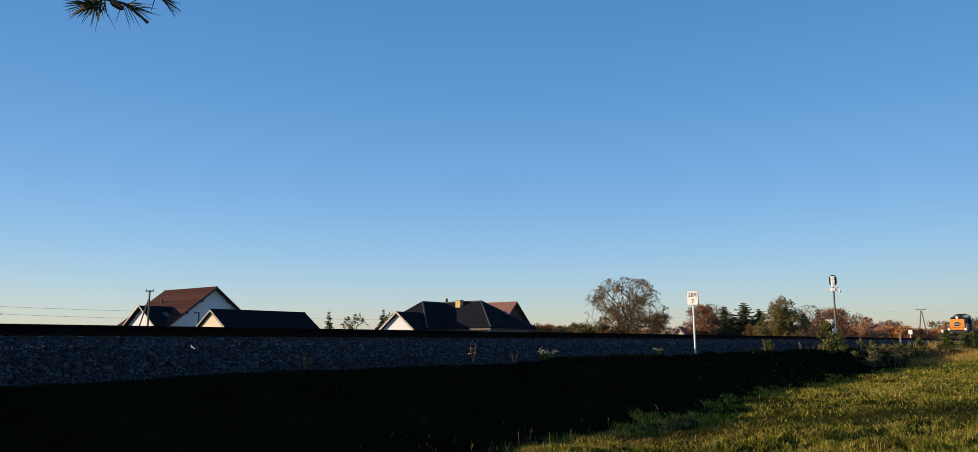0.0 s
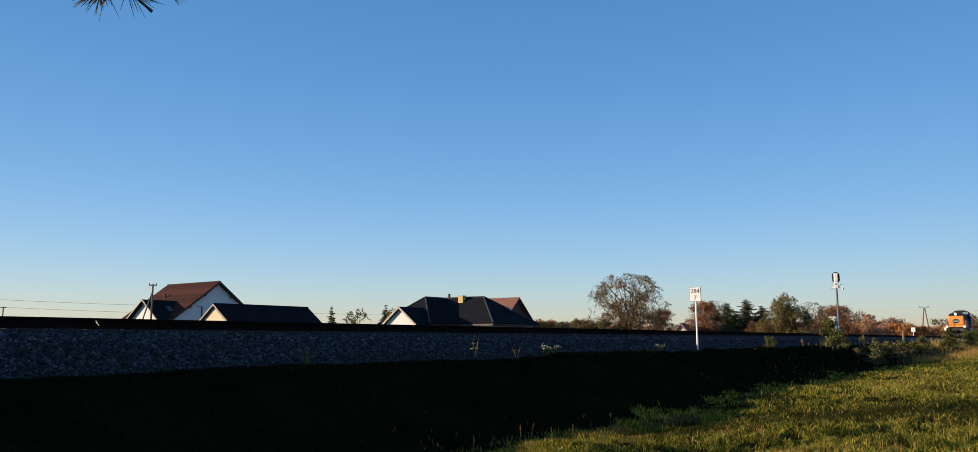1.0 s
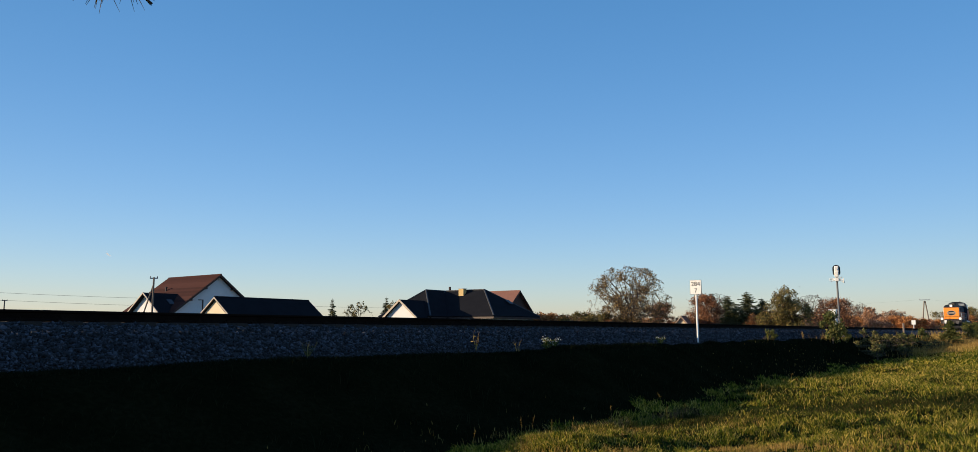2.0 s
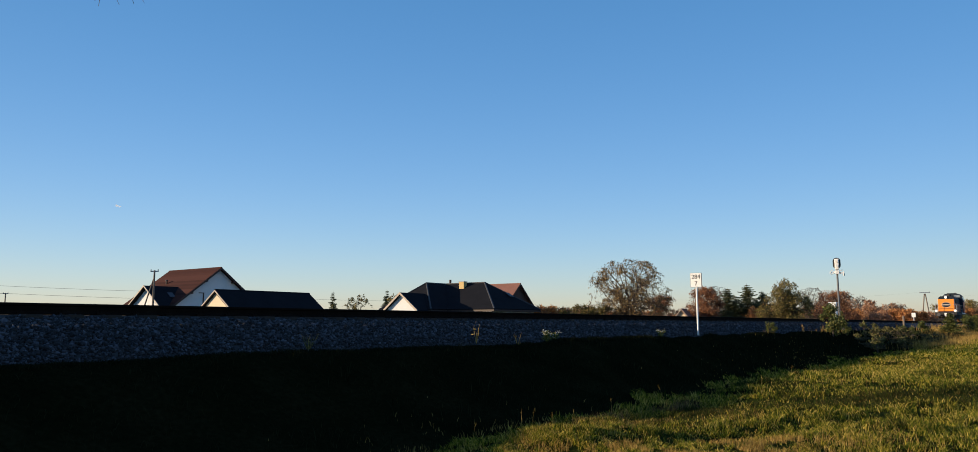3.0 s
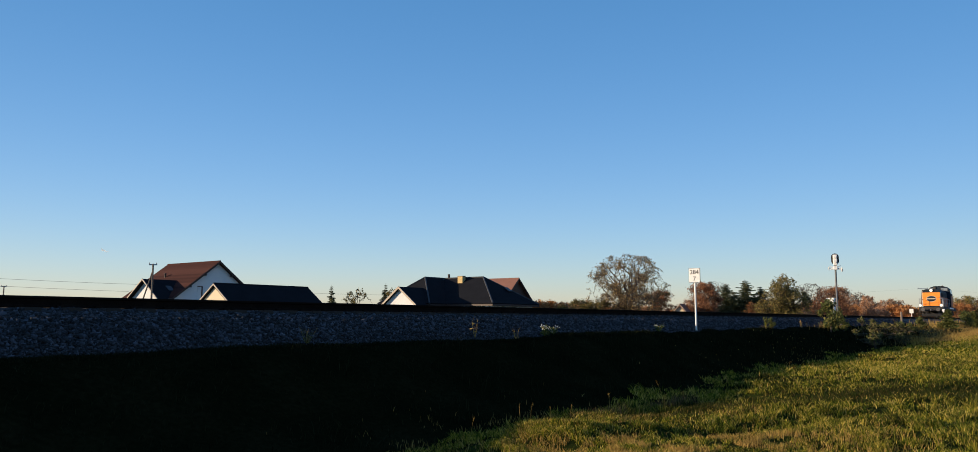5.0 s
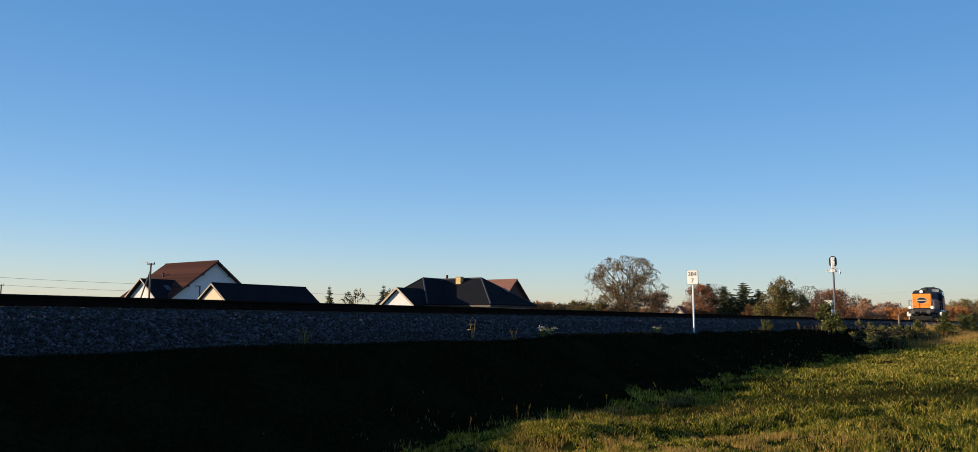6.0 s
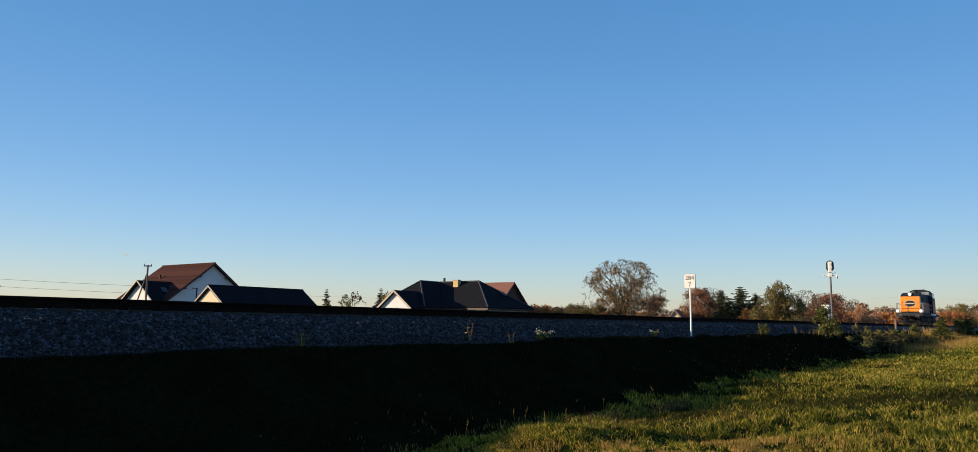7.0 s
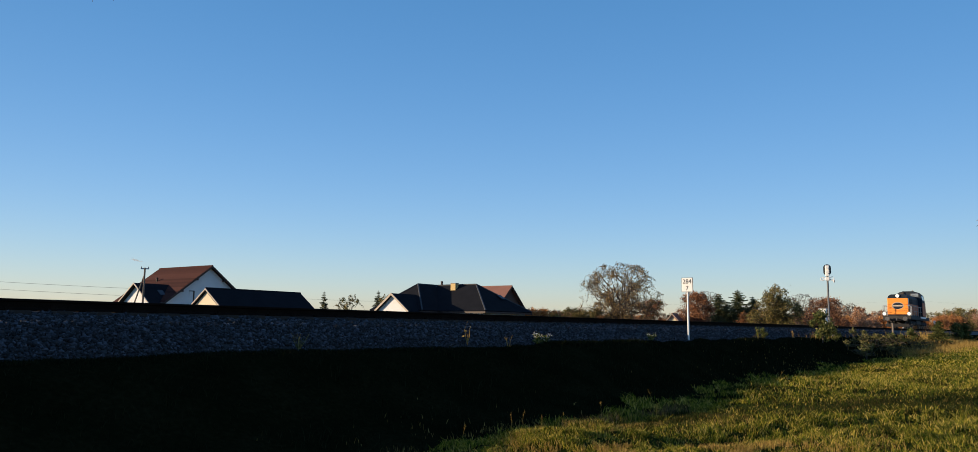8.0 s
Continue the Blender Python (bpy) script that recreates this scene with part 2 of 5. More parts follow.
def join(bm, t):
    vs = [bm.verts.new(v.co) for v in t.verts]
    t.verts.index_update()
    for f in t.faces:
        bm.faces.new([vs[v.index] for v in f.verts])
    t.free()


def rod(bm, a, b, r, r2=None, n=8):
    a, b = Vector(a), Vector(b)
    d = b - a
    m = Matrix.Translation((a + b) / 2) @ d.to_track_quat("Z", "Y").to_matrix().to_4x4()
    t = bmesh.new()
    bmesh.ops.create_cone(t, cap_ends=True, segments=n, radius1=r, radius2=r if r2 is None else r2, depth=d.length, matrix=m)
    join(bm, t)
    return bm


def prism(bm, outline, axis, a, b):
    """Extrude an outline of (u, v) from a to b along axis 'x' (u is y, v is z) or 'y' (u is x, v is z)."""
    def at(u, v, w):
        return (w, u, v) if axis == "x" else (u, w, v)
    lo = [bm.verts.new(at(u, v, a)) for u, v in outline]
    hi = [bm.verts.new(at(u, v, b)) for u, v in outline]
    n = len(outline)
    for i in range(n):
        bm.faces.new((lo[i], lo[(i + 1) % n], hi[(i + 1) % n], hi[i]))
    bm.faces.new(lo)
    bm.faces.new(hi)
    return bm


def poly(bm, pts, thick=0.0):
    """A flat slab on a polygon, thickened downwards along its normal."""
    vs = [Vector(p) for p in pts]
    nrm = (vs[1] - vs[0]).cross(vs[2] - vs[0]).normalized()
    if nrm.z < 0:
        nrm = -nrm
    top = [bm.verts.new(v) for v in vs]
    low = [bm.verts.new(v - nrm * thick) for v in vs]
    n = len(vs)
    bm.faces.new(top)
    bm.faces.new(low)
    for i in range(n):
        bm.faces.new((top[i], top[(i + 1) % n], low[(i + 1) % n], low[i]))
    return bm


# ---- ground ----
def ground_z(x, y):
    """Height of the ground: a flat meadow, a shallow ditch, the railway bank, fields beyond."""
    x, y = np.asarray(x, float), np.asarray(y, float)
    z = np.interp(y, [-50, 4, 6, 7.2, 8.2, 9.6, 10.2, 10.6, 16.0, 16.6, 19.5, 24, 60], [0, 0, -0.02, -0.12, 0.12, 0.92, 1.04, 1.0, 1.0, 1.04, 0.0, -0.1, 0.0])
    near = np.clip(1 - np.abs(y - 6) / 60, 0, 1)
    z = z + near * (0.05 * np.sin(x * 0.53 + y * 0.31) + 0.03 * np.sin(x * 1.31 - y * 0.87) + 0.015 * np.sin(x * 3.1 + y * 2.3)) * np.where((y > 10) & (y < 17), 0.2, 1)
    z = z - 0.12 * np.exp(-((y - 3.86 + 0.457 * (x - 10.66)) / 0.5) ** 2) * np.clip((x - 6) / 4, 0, 1) * np.clip((26 - x) / 8, 0, 1)
    z = z - 0.12 * np.exp(-((y - 3.6) / 0.7) ** 2) * np.exp(-((x - 38) / 9) ** 2)
    z = z + 0.34 * np.exp(-(((x - 84) / 15) ** 2 + ((y - 5.0) / 3.2) ** 2))
    z = z + 0.06 * np.exp(-((y - 10.0) / 0.35) ** 2) * np.clip((x - 5) / 12, 0, 1)
    z = z - 0.17 * np.exp(-((x - 14) / 3.0) ** 2 - ((y - 5.6) / 1.1) ** 2) + 0.06 * np.exp(-((x - 10.2) / 1.6) ** 2 - ((y - 5.0) / 0.8) ** 2) - 0.09 * np.exp(-((x - 7.2) / 1.2) ** 2 - ((y - 5.8) / 0.8) ** 2) + 0.07 * np.exp(-((x - 37) / 7) ** 2 - ((y - 6.6) / 1.0) ** 2)
    edge = np.exp(-((y - 5.6) / 1.3) ** 2) * np.clip((x - 4) / 3, 0, 1) * np.clip((48 - x) / 12, 0, 1)
    z = z + edge * (0.05 * np.sin(2.3 * x + 1.1 * y) * np.sin(0.83 * x - 0.4) + 0.035 * np.sin(4.7 * x - 2.1 * y + 1.0) + 0.02 * np.sin(9.1 * x + 3.0 * y))
    return z


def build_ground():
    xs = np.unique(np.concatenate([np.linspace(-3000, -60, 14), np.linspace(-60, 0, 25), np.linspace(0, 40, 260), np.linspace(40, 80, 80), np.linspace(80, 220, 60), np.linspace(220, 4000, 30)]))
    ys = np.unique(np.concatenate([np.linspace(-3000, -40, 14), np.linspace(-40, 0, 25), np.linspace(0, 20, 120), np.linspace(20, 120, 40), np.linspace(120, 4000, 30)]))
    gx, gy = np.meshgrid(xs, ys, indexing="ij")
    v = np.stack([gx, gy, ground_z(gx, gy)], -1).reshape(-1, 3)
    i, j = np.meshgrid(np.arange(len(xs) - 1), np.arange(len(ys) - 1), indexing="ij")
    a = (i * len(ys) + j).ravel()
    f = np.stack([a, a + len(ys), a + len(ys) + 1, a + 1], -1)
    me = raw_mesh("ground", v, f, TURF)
    # the strip along the embankment gets the soil darkened to look shaded
    me.materials.append(SOIL_SHADED)
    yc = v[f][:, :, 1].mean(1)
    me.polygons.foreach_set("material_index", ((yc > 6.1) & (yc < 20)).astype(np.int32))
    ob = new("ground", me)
    return tagged(ob, "meadow turf with railway bank earth darkened to look shaded", "ground", kind="structure")


build_ground()
TRACK_Y = 13.3
RAIL_Z = 1.845


def build_track():
    bm = bmesh.new()
    prism(bm, [(9.9, 0.6), (10.3, 1.03), (11.3, 1.47), (11.95, 1.585), (12.35, 1.66), (14.25, 1.66), (14.65, 1.585), (15.3, 1.47), (16.3, 1.03), (16.7, 0.6)], "x", -250, 900)
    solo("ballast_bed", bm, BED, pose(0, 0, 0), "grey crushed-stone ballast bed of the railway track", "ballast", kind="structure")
    foot = [(-0.075, 0), (0.075, 0), (0.075, 0.012), (0.018, 0.032), (-0.018, 0.032), (-0.075, 0.012)]
    web = [(-0.018, 0.032), (0.018, 0.032), (0.009, 0.05), (0.009, 0.122), (-0.009, 0.122), (-0.009, 0.05)]
    head = [(-0.009, 0.122), (0.009, 0.122), (0.036, 0.136), (0.036, 0.163), (0.026, 0.172), (-0.026, 0.172), (-0.036, 0.163), (-0.036, 0.136)]
    for side in (-1, 1):
        t = thing("rail", pose(0, TRACK_Y + side * 0.7525, RAIL_Z - 0.172), "long rusty brown steel rail on dark sleepers", "rail", "rails of the track")
        part("foot", prism(bmesh.new(), foot, "x", -250, 900), RUST, t)
        part("web", prism(bmesh.new(), web, "x", -250, 900), RUST, t)
        part("head", prism(bmesh.new(), head, "x", -250, 900), RUST, t, "worn rail head")
    bm = prism(bmesh.new(), [(-0.14, 0), (0.14, 0), (0.11, 0.2), (-0.11, 0.2)], "y", -1.3, 1.3)
    first = solo("sleeper", bm, CREOSOTE, pose(-3, TRACK_Y, RAIL_Z - 0.378), "dark creosoted timber sleeper bedded in crushed stone", "sleeper", "sleepers of the track")
    for k in range(1, 200):
        copy_thing(first, pose(-3 + 0.6 * k, TRACK_Y, RAIL_Z - 0.378))
    bm = box(bmesh.new(), (0, 0, 0.0), (0.16, 0.34, 0.012))
    for s in (-1, 1):
        box(bm, (0, s * 0.09, 0.02), (0.12, 0.05, 0.045), 0.008)
        rod(bm, (0, s * 0.095, 0.03), (0, s * 0.095, 0.075), 0.016, n=6)
    clip_me = mesh_of("rail_clip", bm, RUST)
    for k in range(0, 60):
        ob = new("rail_clip", clip_me)
        ob.matrix_world = pose(-3 + 0.6 * k + 2.4, TRACK_Y - 0.7525, RAIL_Z - 0.178)
        tagged(ob, "dark steel rail clip on a timber sleeper", "clip", "rail clips")


build_track()


# ---- plants ----
def quads_cloud(pts, size, rng, droop=0.0):
    """One randomly turned leaf (a pointed quad) at each point."""
    n = len(pts)
    a = rng.normal(size=(n, 3))
    a /= np.linalg.norm(a, axis=1, keepdims=True)
    b = np.cross(a, rng.normal(size=(n, 3)))
    b /= np.linalg.norm(b, axis=1, keepdims=True) + 1e-9
    s = (size * rng.uniform(0.6, 1.4, n))[:, None]
    v = np.stack([pts - a * s * 0.6, pts + b * s * 0.32, pts + a * s * 0.6, pts - b * s * 0.32], 1).reshape(-1, 3)
    f = np.arange(4 * n).reshape(n, 4)
    return v, f


def limbs(rng, h, w, levels, fork=0.3, n1=13, n2=7, n3=4, pointed=0.0, full=2.0):
    """Segments (from, to, radius, radius, level) of a tapered trunk whose limbs fill a rounded crown h high and w wide."""
    segs = []
    base = fork * h * 0.5
    mid = Vector((0, 0, base + 0.36 * (h - base)))
    half = h - mid.z

    def inside(p):
        """Pull a point back into the crown."""
        f = (p.z - mid.z) / (half if p.z > mid.z else 0.62 * half)
        wide = 0.5 * w * (1 - pointed * max(0, f) * 0.9)
        q = Vector(((p.x) / wide, (p.y) / wide, f))
        k = (math.hypot(q.x, q.y) ** full + abs(q.z) ** full) ** (1 / full)
        if k <= 1:
            return p
        k /= rng.uniform(0.72 if full < 2.2 else 0.86, 1.0)
        return Vector((p.x / k, p.y / k, mid.z + (p.z - mid.z) / k))

    def arc(a, b, r, q, level, steps=4, sway=0.06):
        d = b - a
        pts = [a]
        for i in range(1, steps + 1):
            f = i / steps
            pts.append(a + d * f + Vector((0, 0, d.length * 0.12 * math.sin(math.pi * f))) + Vector(rng.normal(0, sway, 3)) * d.length * (f < 1))
        for i in range(steps):
            segs.append((pts[i], pts[i + 1], r + (q - r) * i / steps, r + (q - r) * (i + 1) / steps, level))
        return pts

    trunk = arc(Vector((0, 0, 0)), Vector((rng.normal(0, 0.02) * h, rng.normal(0, 0.02) * h, h * 0.62)), h * 0.024, h * 0.009, 3, 6, 0.02)
    for i in range(n1):
        a = 2.4 * i + rng.uniform(-0.4, 0.4)
        up = rng.uniform(-0.45, 0.9) if i > 4 else (1.0, 0.92, 0.88, 0.85, 0.8)[i]
        rr = math.sqrt(max(0.03, 1 - up * up))
        end = inside(Vector((math.cos(a) * rr * w * 0.5, math.sin(a) * rr * w * 0.5, mid.z + up * half)) * rng.uniform(0.88, 1.03))
        start = trunk[min(6, max(1, int(1 + (up + 1) * 2.2)))]
        if start.z > end.z or fork <= 0.12:
            start = trunk[1 + i % 2]
        path = arc(start, end, h * 0.0085, h * 0.003, 2)
        for j in range(n2):
            s0 = path[rng.integers(1, 5)]
            e0 = inside(s0 + (Vector(rng.normal(0, 1, 3)) + (s0 - mid).normalized() * 0.5).normalized() * rng.uniform(0.14, 0.26) * (w + h) * 0.5)
            sub = arc(s0, e0, h * 0.0035, h * 0.0018, 1, 3)
            for k in range(n3):
                s1 = sub[rng.integers(1, 4)]
                e1 = inside(s1 + (Vector(rng.normal(0, 1, 3)) + (s1 - mid).normalized() * 0.6).normalized() * rng.uniform(0.06, 0.12) * (w + h) * 0.5)
                arc(s1, e1, h * 0.0018, h * 0.0009, 0, 2)
    return segs


def limb_mesh(segs, thin=0.012):
    bm = bmesh.new()
    for a, b, r, q, lv in segs:
        rod(bm, a, b, max(r, thin), max(q, thin * 0.8), 7 if lv > 2 else 5 if lv > 1 else 3)
    return bm


def broadleaf(name, m, h, w, leaf, count, size, seed, label, category="tree", group="", fork=0.28, low=0.0, scatter=0.2, n1=13, n2=7, n3=4, pointed=0.0, full=2.0):
    rng = np.random.default_rng(seed)
    segs = limbs(rng, h, w, 3, fork, n1, n2, n3, pointed, full)
    t = thing(name, m, label, category, group)
    part("trunk", limb_mesh([s for s in segs]), BARK, t, "brown trunk with forking limbs")
    tips = [(a, b) for a, b, r, q, lv in segs if lv <= 1 and b.z > low * h]
    pick = rng.integers(0, len(tips), count)
    u = rng.random(count)
    a = np.array([t_[0] for t_ in tips])[pick]
    b = np.array([t_[1] for t_ in tips])[pick]
    pts = a + (b - a) * u[:, None] + rng.normal(0, scatter, (count, 3)) * np.array([1, 1, 0.8])
    pts[:, 2] = np.abs(pts[:, 2] - 0.05) + 0.05
    v, f = quads_cloud(pts, size, rng)
    ob = new("crown", raw_mesh("crown", v, f, leaf))
    ob.parent = t
    return t


def conifer(name, m, h, w, leaf, seed, label, dense=1.0, group=""):
    """Whorls of drooping boughs with upturned tips, each a narrow spray of needles, uneven in length, on a straight stem."""
    rng = np.random.default_rng(seed)
    t = thing(name, m, label, "tree", group)
    bm = rod(bmesh.new(), (0, 0, 0), (0, 0, h), h * 0.016, 0.012, 7)
    vs, fs, count = [], [], 0
    z = 0.04 * h
    while z < h * 0.96:
        reach = 0.5 * w * (1 - z / h) ** 0.8 + 0.06
        for k in range(9):
            a = rng.uniform(0, 6.283)
            l = reach * rng.uniform(0.4, 1.15)
            out = np.array((math.cos(a), math.sin(a), 0))
            z0 = z + rng.uniform(-0.045, 0.045) * h * (1 - z / h)
            mid = out * l * 0.6 + np.array((0, 0, z0 - 0.10 * l))
            tip = out * l + np.array((0, 0, z0 - 0.04 * l))
            rod(bm, (0, 0, z0 + 0.12 * l), mid, 0.01 + 0.008 * l, 0.01, 3)
            rod(bm, mid, tip, 0.01, 0.006, 3)
            n = int(dense * (8 + 46 * l))
            u = rng.random((n, 1)) ** 0.8
            side = np.array((-out[1], out[0], 0)) * rng.normal(0, 0.14 * l + 0.02, (n, 1)) * (1.15 - u)
            p = np.where(u < 0.6, mid * (u / 0.6) + np.array((0, 0, z0 + 0.12 * l)) * (1 - u / 0.6), mid + (tip - mid) * (u - 0.6) / 0.4) + side
            d = out + rng.normal(0, 0.45, (n, 3)) - np.array((0, 0, 0.25))
            d /= np.linalg.norm(d, axis=1, keepdims=True)
            c = np.cross(d, rng.normal(size=(n, 3)))
            c /= np.linalg.norm(c, axis=1, keepdims=True) + 1e-9
            ln = (0.10 + 0.07 * rng.random((n, 1))) * min(1.3, 0.5 + l)
            vs.append(np.stack([p - d * ln * 0.5, p + c * 0.035, p + d * ln, p - c * 0.035], 1).reshape(-1, 3))
            fs.append(np.arange(4 * n).reshape(n, 4) + count)
            count += 4 * n
        z += h * rng.uniform(0.024, 0.042)
    part("trunk", bm, BARK, t)
    ob = new("crown", raw_mesh("crown", np.concatenate(vs), np.concatenate(fs), leaf))
    ob.parent = t
    return t


def blades(xy, h, w, rng, lean=0.35, zoff=0.0):
    """Tapered, bent grass blades that stand at the points xy."""
    n = len(xy)
    base = np.column_stack([xy, ground_z(xy[:, 0], xy[:, 1]) - 0.01 + zoff])
    a = rng.uniform(0, 6.283, n)
    side = np.column_stack([np.cos(a), np.sin(a), np.zeros(n)]) * (w * 0.5)[:, None]
    l = rng.normal(0, lean, (n, 2)) * h[:, None]
    mid = base + np.column_stack([l * 0.35, h * 0.6])
    tip = base + np.column_stack([l, h])
    v = np.stack([base - side, base + side, mid + side * 0.75, mid - side * 0.75, tip], 1).reshape(-1, 3)
    k = np.arange(n)[:, None] * 5
    tri = np.concatenate([k + [0, 1, 2], k + [0, 2, 3], k + [3, 2, 4]], 0)
    return v, tri


def patches(x, y, size, seed):
    """Smooth random values from 0 to 1 over the ground, in patches of about that size."""
    lat = np.random.default_rng(seed).random((256, 256))
    u, w = x / size + 1000, y / size + 1000
    i, j = np.floor(u).astype(int), np.floor(w).astype(int)
    fu, fw = u - i, w - j
    fu, fw = fu * fu * (3 - 2 * fu), fw * fw * (3 - 2 * fw)
    a, b = lat[i % 256, j % 256], lat[(i + 1) % 256, j % 256]
    c, d = lat[i % 256, (j + 1) % 256], lat[(i + 1) % 256, (j + 1) % 256]
    return (a * (1 - fu) + b * fu) * (1 - fw) + (c * (1 - fu) + d * fu) * fw


def build_grass():
    """Short uneven meadow grass: lodged and matted in places, thin over the dark turf in others."""
    rng = np.random.default_rng(11)
    n = 1500000
    r = 6.8 * (80 / 6.8) ** (rng.random(n) ** 0.93)
    a = np.radians(rng.uniform(-2, 56, n))
    xy = np.column_stack([r * np.cos(a), r * np.sin(a)])
    x, y = xy.T
    clump = np.clip(2.0 * (0.5 * patches(x, y, 1.1, 1) + 0.5 * patches(x, y, 0.4, 2)) - 0.5, 0, 1)
    fine = np.clip(2.6 * (0.55 * patches(x, y, 0.26, 3) + 0.45 * patches(x, y, 0.10, 4)) - 0.8, 0, 1)
    keep = (y > -4) & (y < 5.9 + 0.9 * patches(x, y, 0.8, 5) + np.clip((x - 9) / 6, 0, 1.2)) & (rng.random(n) < np.where(r < 25, 0.06 + 0.9 * fine ** 1.5, 0.7 + 0.3 * fine) * np.where(y > 6.4, 0.6, 1.0))
    xy, clump, fine = xy[keep], clump[keep], fine[keep]
    # the turf round and behind the camera
    xy3 = np.column_stack([rng.uniform(-16, 7, 30000), rng.uniform(-14, 6.8, 30000)])
    xy3 = xy3[np.hypot(xy3[:, 0], xy3[:, 1]) > 0.5]
    xy = np.concatenate([xy, xy3])
    clump, fine = np.concatenate([clump, rng.random(len(xy3))]), np.concatenate([fine, rng.random(len(xy3))])
    x, y = xy.T
    d = np.hypot(x, y)
    # a greener swath along the foot of the bank and across the meadow, its partial shade put into darker blades, and a
    # low, dry, trodden patch
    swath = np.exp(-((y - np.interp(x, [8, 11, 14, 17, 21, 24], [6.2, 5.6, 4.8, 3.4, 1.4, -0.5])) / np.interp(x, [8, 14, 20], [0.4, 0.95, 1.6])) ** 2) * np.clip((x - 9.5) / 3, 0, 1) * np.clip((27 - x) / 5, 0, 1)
    trodden = np.clip(1.6 * np.exp(-((d - 8.4) / 2.0) ** 2), 0, 1) * np.clip((y - 0.5) / 2, 0, 1)
    tall = rng.random(len(xy)) ** 5
    h = 0.85 * (0.01 + 0.06 * clump ** 1.4 + 0.075 * fine + np.interp(d, [8, 16], [0.05, 0.11]) * tall) * (1 - 0.45 * trodden) * (1 - 0.25 * swath)
    w = 0.0036 + 0.00052 * d + 0.000016 * d * np.clip(d - 20, 0, 30)
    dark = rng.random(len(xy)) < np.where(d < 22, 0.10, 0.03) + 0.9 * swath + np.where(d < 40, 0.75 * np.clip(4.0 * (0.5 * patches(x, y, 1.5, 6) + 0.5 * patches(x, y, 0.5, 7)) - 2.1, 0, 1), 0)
    v, f = blades(xy[~dark], h[~dark], w[~dark], rng, 0.6)
    tagged(new("grass", raw_mesh("grass", v, f, BLADE)), "uneven green and yellowing meadow grass in low sun", "grass", kind="stuff")
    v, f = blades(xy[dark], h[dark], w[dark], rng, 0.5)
    tagged(new("dimmed_grass", raw_mesh("dimmed_grass", v, f, BLADE_DIMMED)), "green and brownish swath of meadow grass, coloured darker for partial shade", "grass", kind="stuff")


build_grass()


def build_bank_grass():
    """Matted grass on the bank, its colour darkened for the shade there; at its crest it creeps over the foot of the
    ballast in uneven tufts.
    """
    rng = np.random.default_rng(23)
    n = 45000
    x = 2 + 75 * rng.random(n) ** 1.6
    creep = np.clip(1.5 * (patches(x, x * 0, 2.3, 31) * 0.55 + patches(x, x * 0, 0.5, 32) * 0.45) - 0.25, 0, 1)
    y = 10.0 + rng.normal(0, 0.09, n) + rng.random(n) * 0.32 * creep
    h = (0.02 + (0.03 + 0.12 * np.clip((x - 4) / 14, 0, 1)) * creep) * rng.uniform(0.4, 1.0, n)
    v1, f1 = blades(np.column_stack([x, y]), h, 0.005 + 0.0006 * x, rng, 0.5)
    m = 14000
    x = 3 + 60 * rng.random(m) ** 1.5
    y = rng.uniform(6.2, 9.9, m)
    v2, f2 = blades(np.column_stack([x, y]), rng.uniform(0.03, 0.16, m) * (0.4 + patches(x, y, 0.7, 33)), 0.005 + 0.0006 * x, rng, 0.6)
    tagged(new("bank_grass", raw_mesh("bank_grass", np.concatenate([v1, v2]), np.concatenate([f1, f2 + len(v1)]), BANK)), "matted grass on the bank and the foot of the ballast, coloured dark for shade", "grass", kind="stuff")


build_bank_grass()


# ---- houses ----
def gable_house(name, m, L, W, eave, ridge, wall_m, roof_m, label, over=0.5, trim=TRIM, board=0.22):
    """Ridge along local y from 0 to L, gable at y = 0, eaves at x = +-W/2."""
    t = thing(name, m, label, "house")
    part("wall", prism(bmesh.new(), [(-W / 2, 0), (W / 2, 0), (W / 2, eave), (0, ridge - 0.15), (-W / 2, eave)], "y", 0, L), wall_m, t)
    k = (ridge - eave) / (W / 2)
    for s in (-1, 1):
        x1 = s * (W / 2 + over)
        z1 = eave - over * k
        roof = part("roof", poly(bmesh.new(), [(0, -over, ridge), (0, L + over, ridge), (x1, L + over, z1), (x1, -over, z1)], 0.16), roof_m, t)
        ln = math.hypot(W / 2 + over, ridge - z1)
        rows = int(ln / 0.38)
        for i in range(rows):
            f = (i + 0.5) / rows
            part("tile_course", box(bmesh.new(), (x1 * f, L / 2, ridge + (z1 - ridge) * f + 0.03), (ln / rows * 0.9, L + 2 * over, 0.05), 0, ry=math.degrees(math.atan2(ridge - z1, x1)) + 5.0 * s), roof_m, roof)
        for yy in (-over, L + over):
            part("bargeboard", prism(bmesh.new(), [(0, ridge + 0.03), (0, ridge - board), (x1, z1 - board), (x1, z1 + 0.03)], "y", yy - 0.05, yy + 0.05), trim, t)
        bm = bmesh.new()
        rod(bm, (x1 + s * 0.06, -over, z1 - 0.06), (x1 + s * 0.06, L + over, z1 - 0.06), 0.07)
        part("gutter", bm, trim, t)
    part("ridge_cap", rod(bmesh.new(), (0, -over, ridge + 0.02), (0, L + over, ridge + 0.02), 0.1), roof_m, t)
    return t


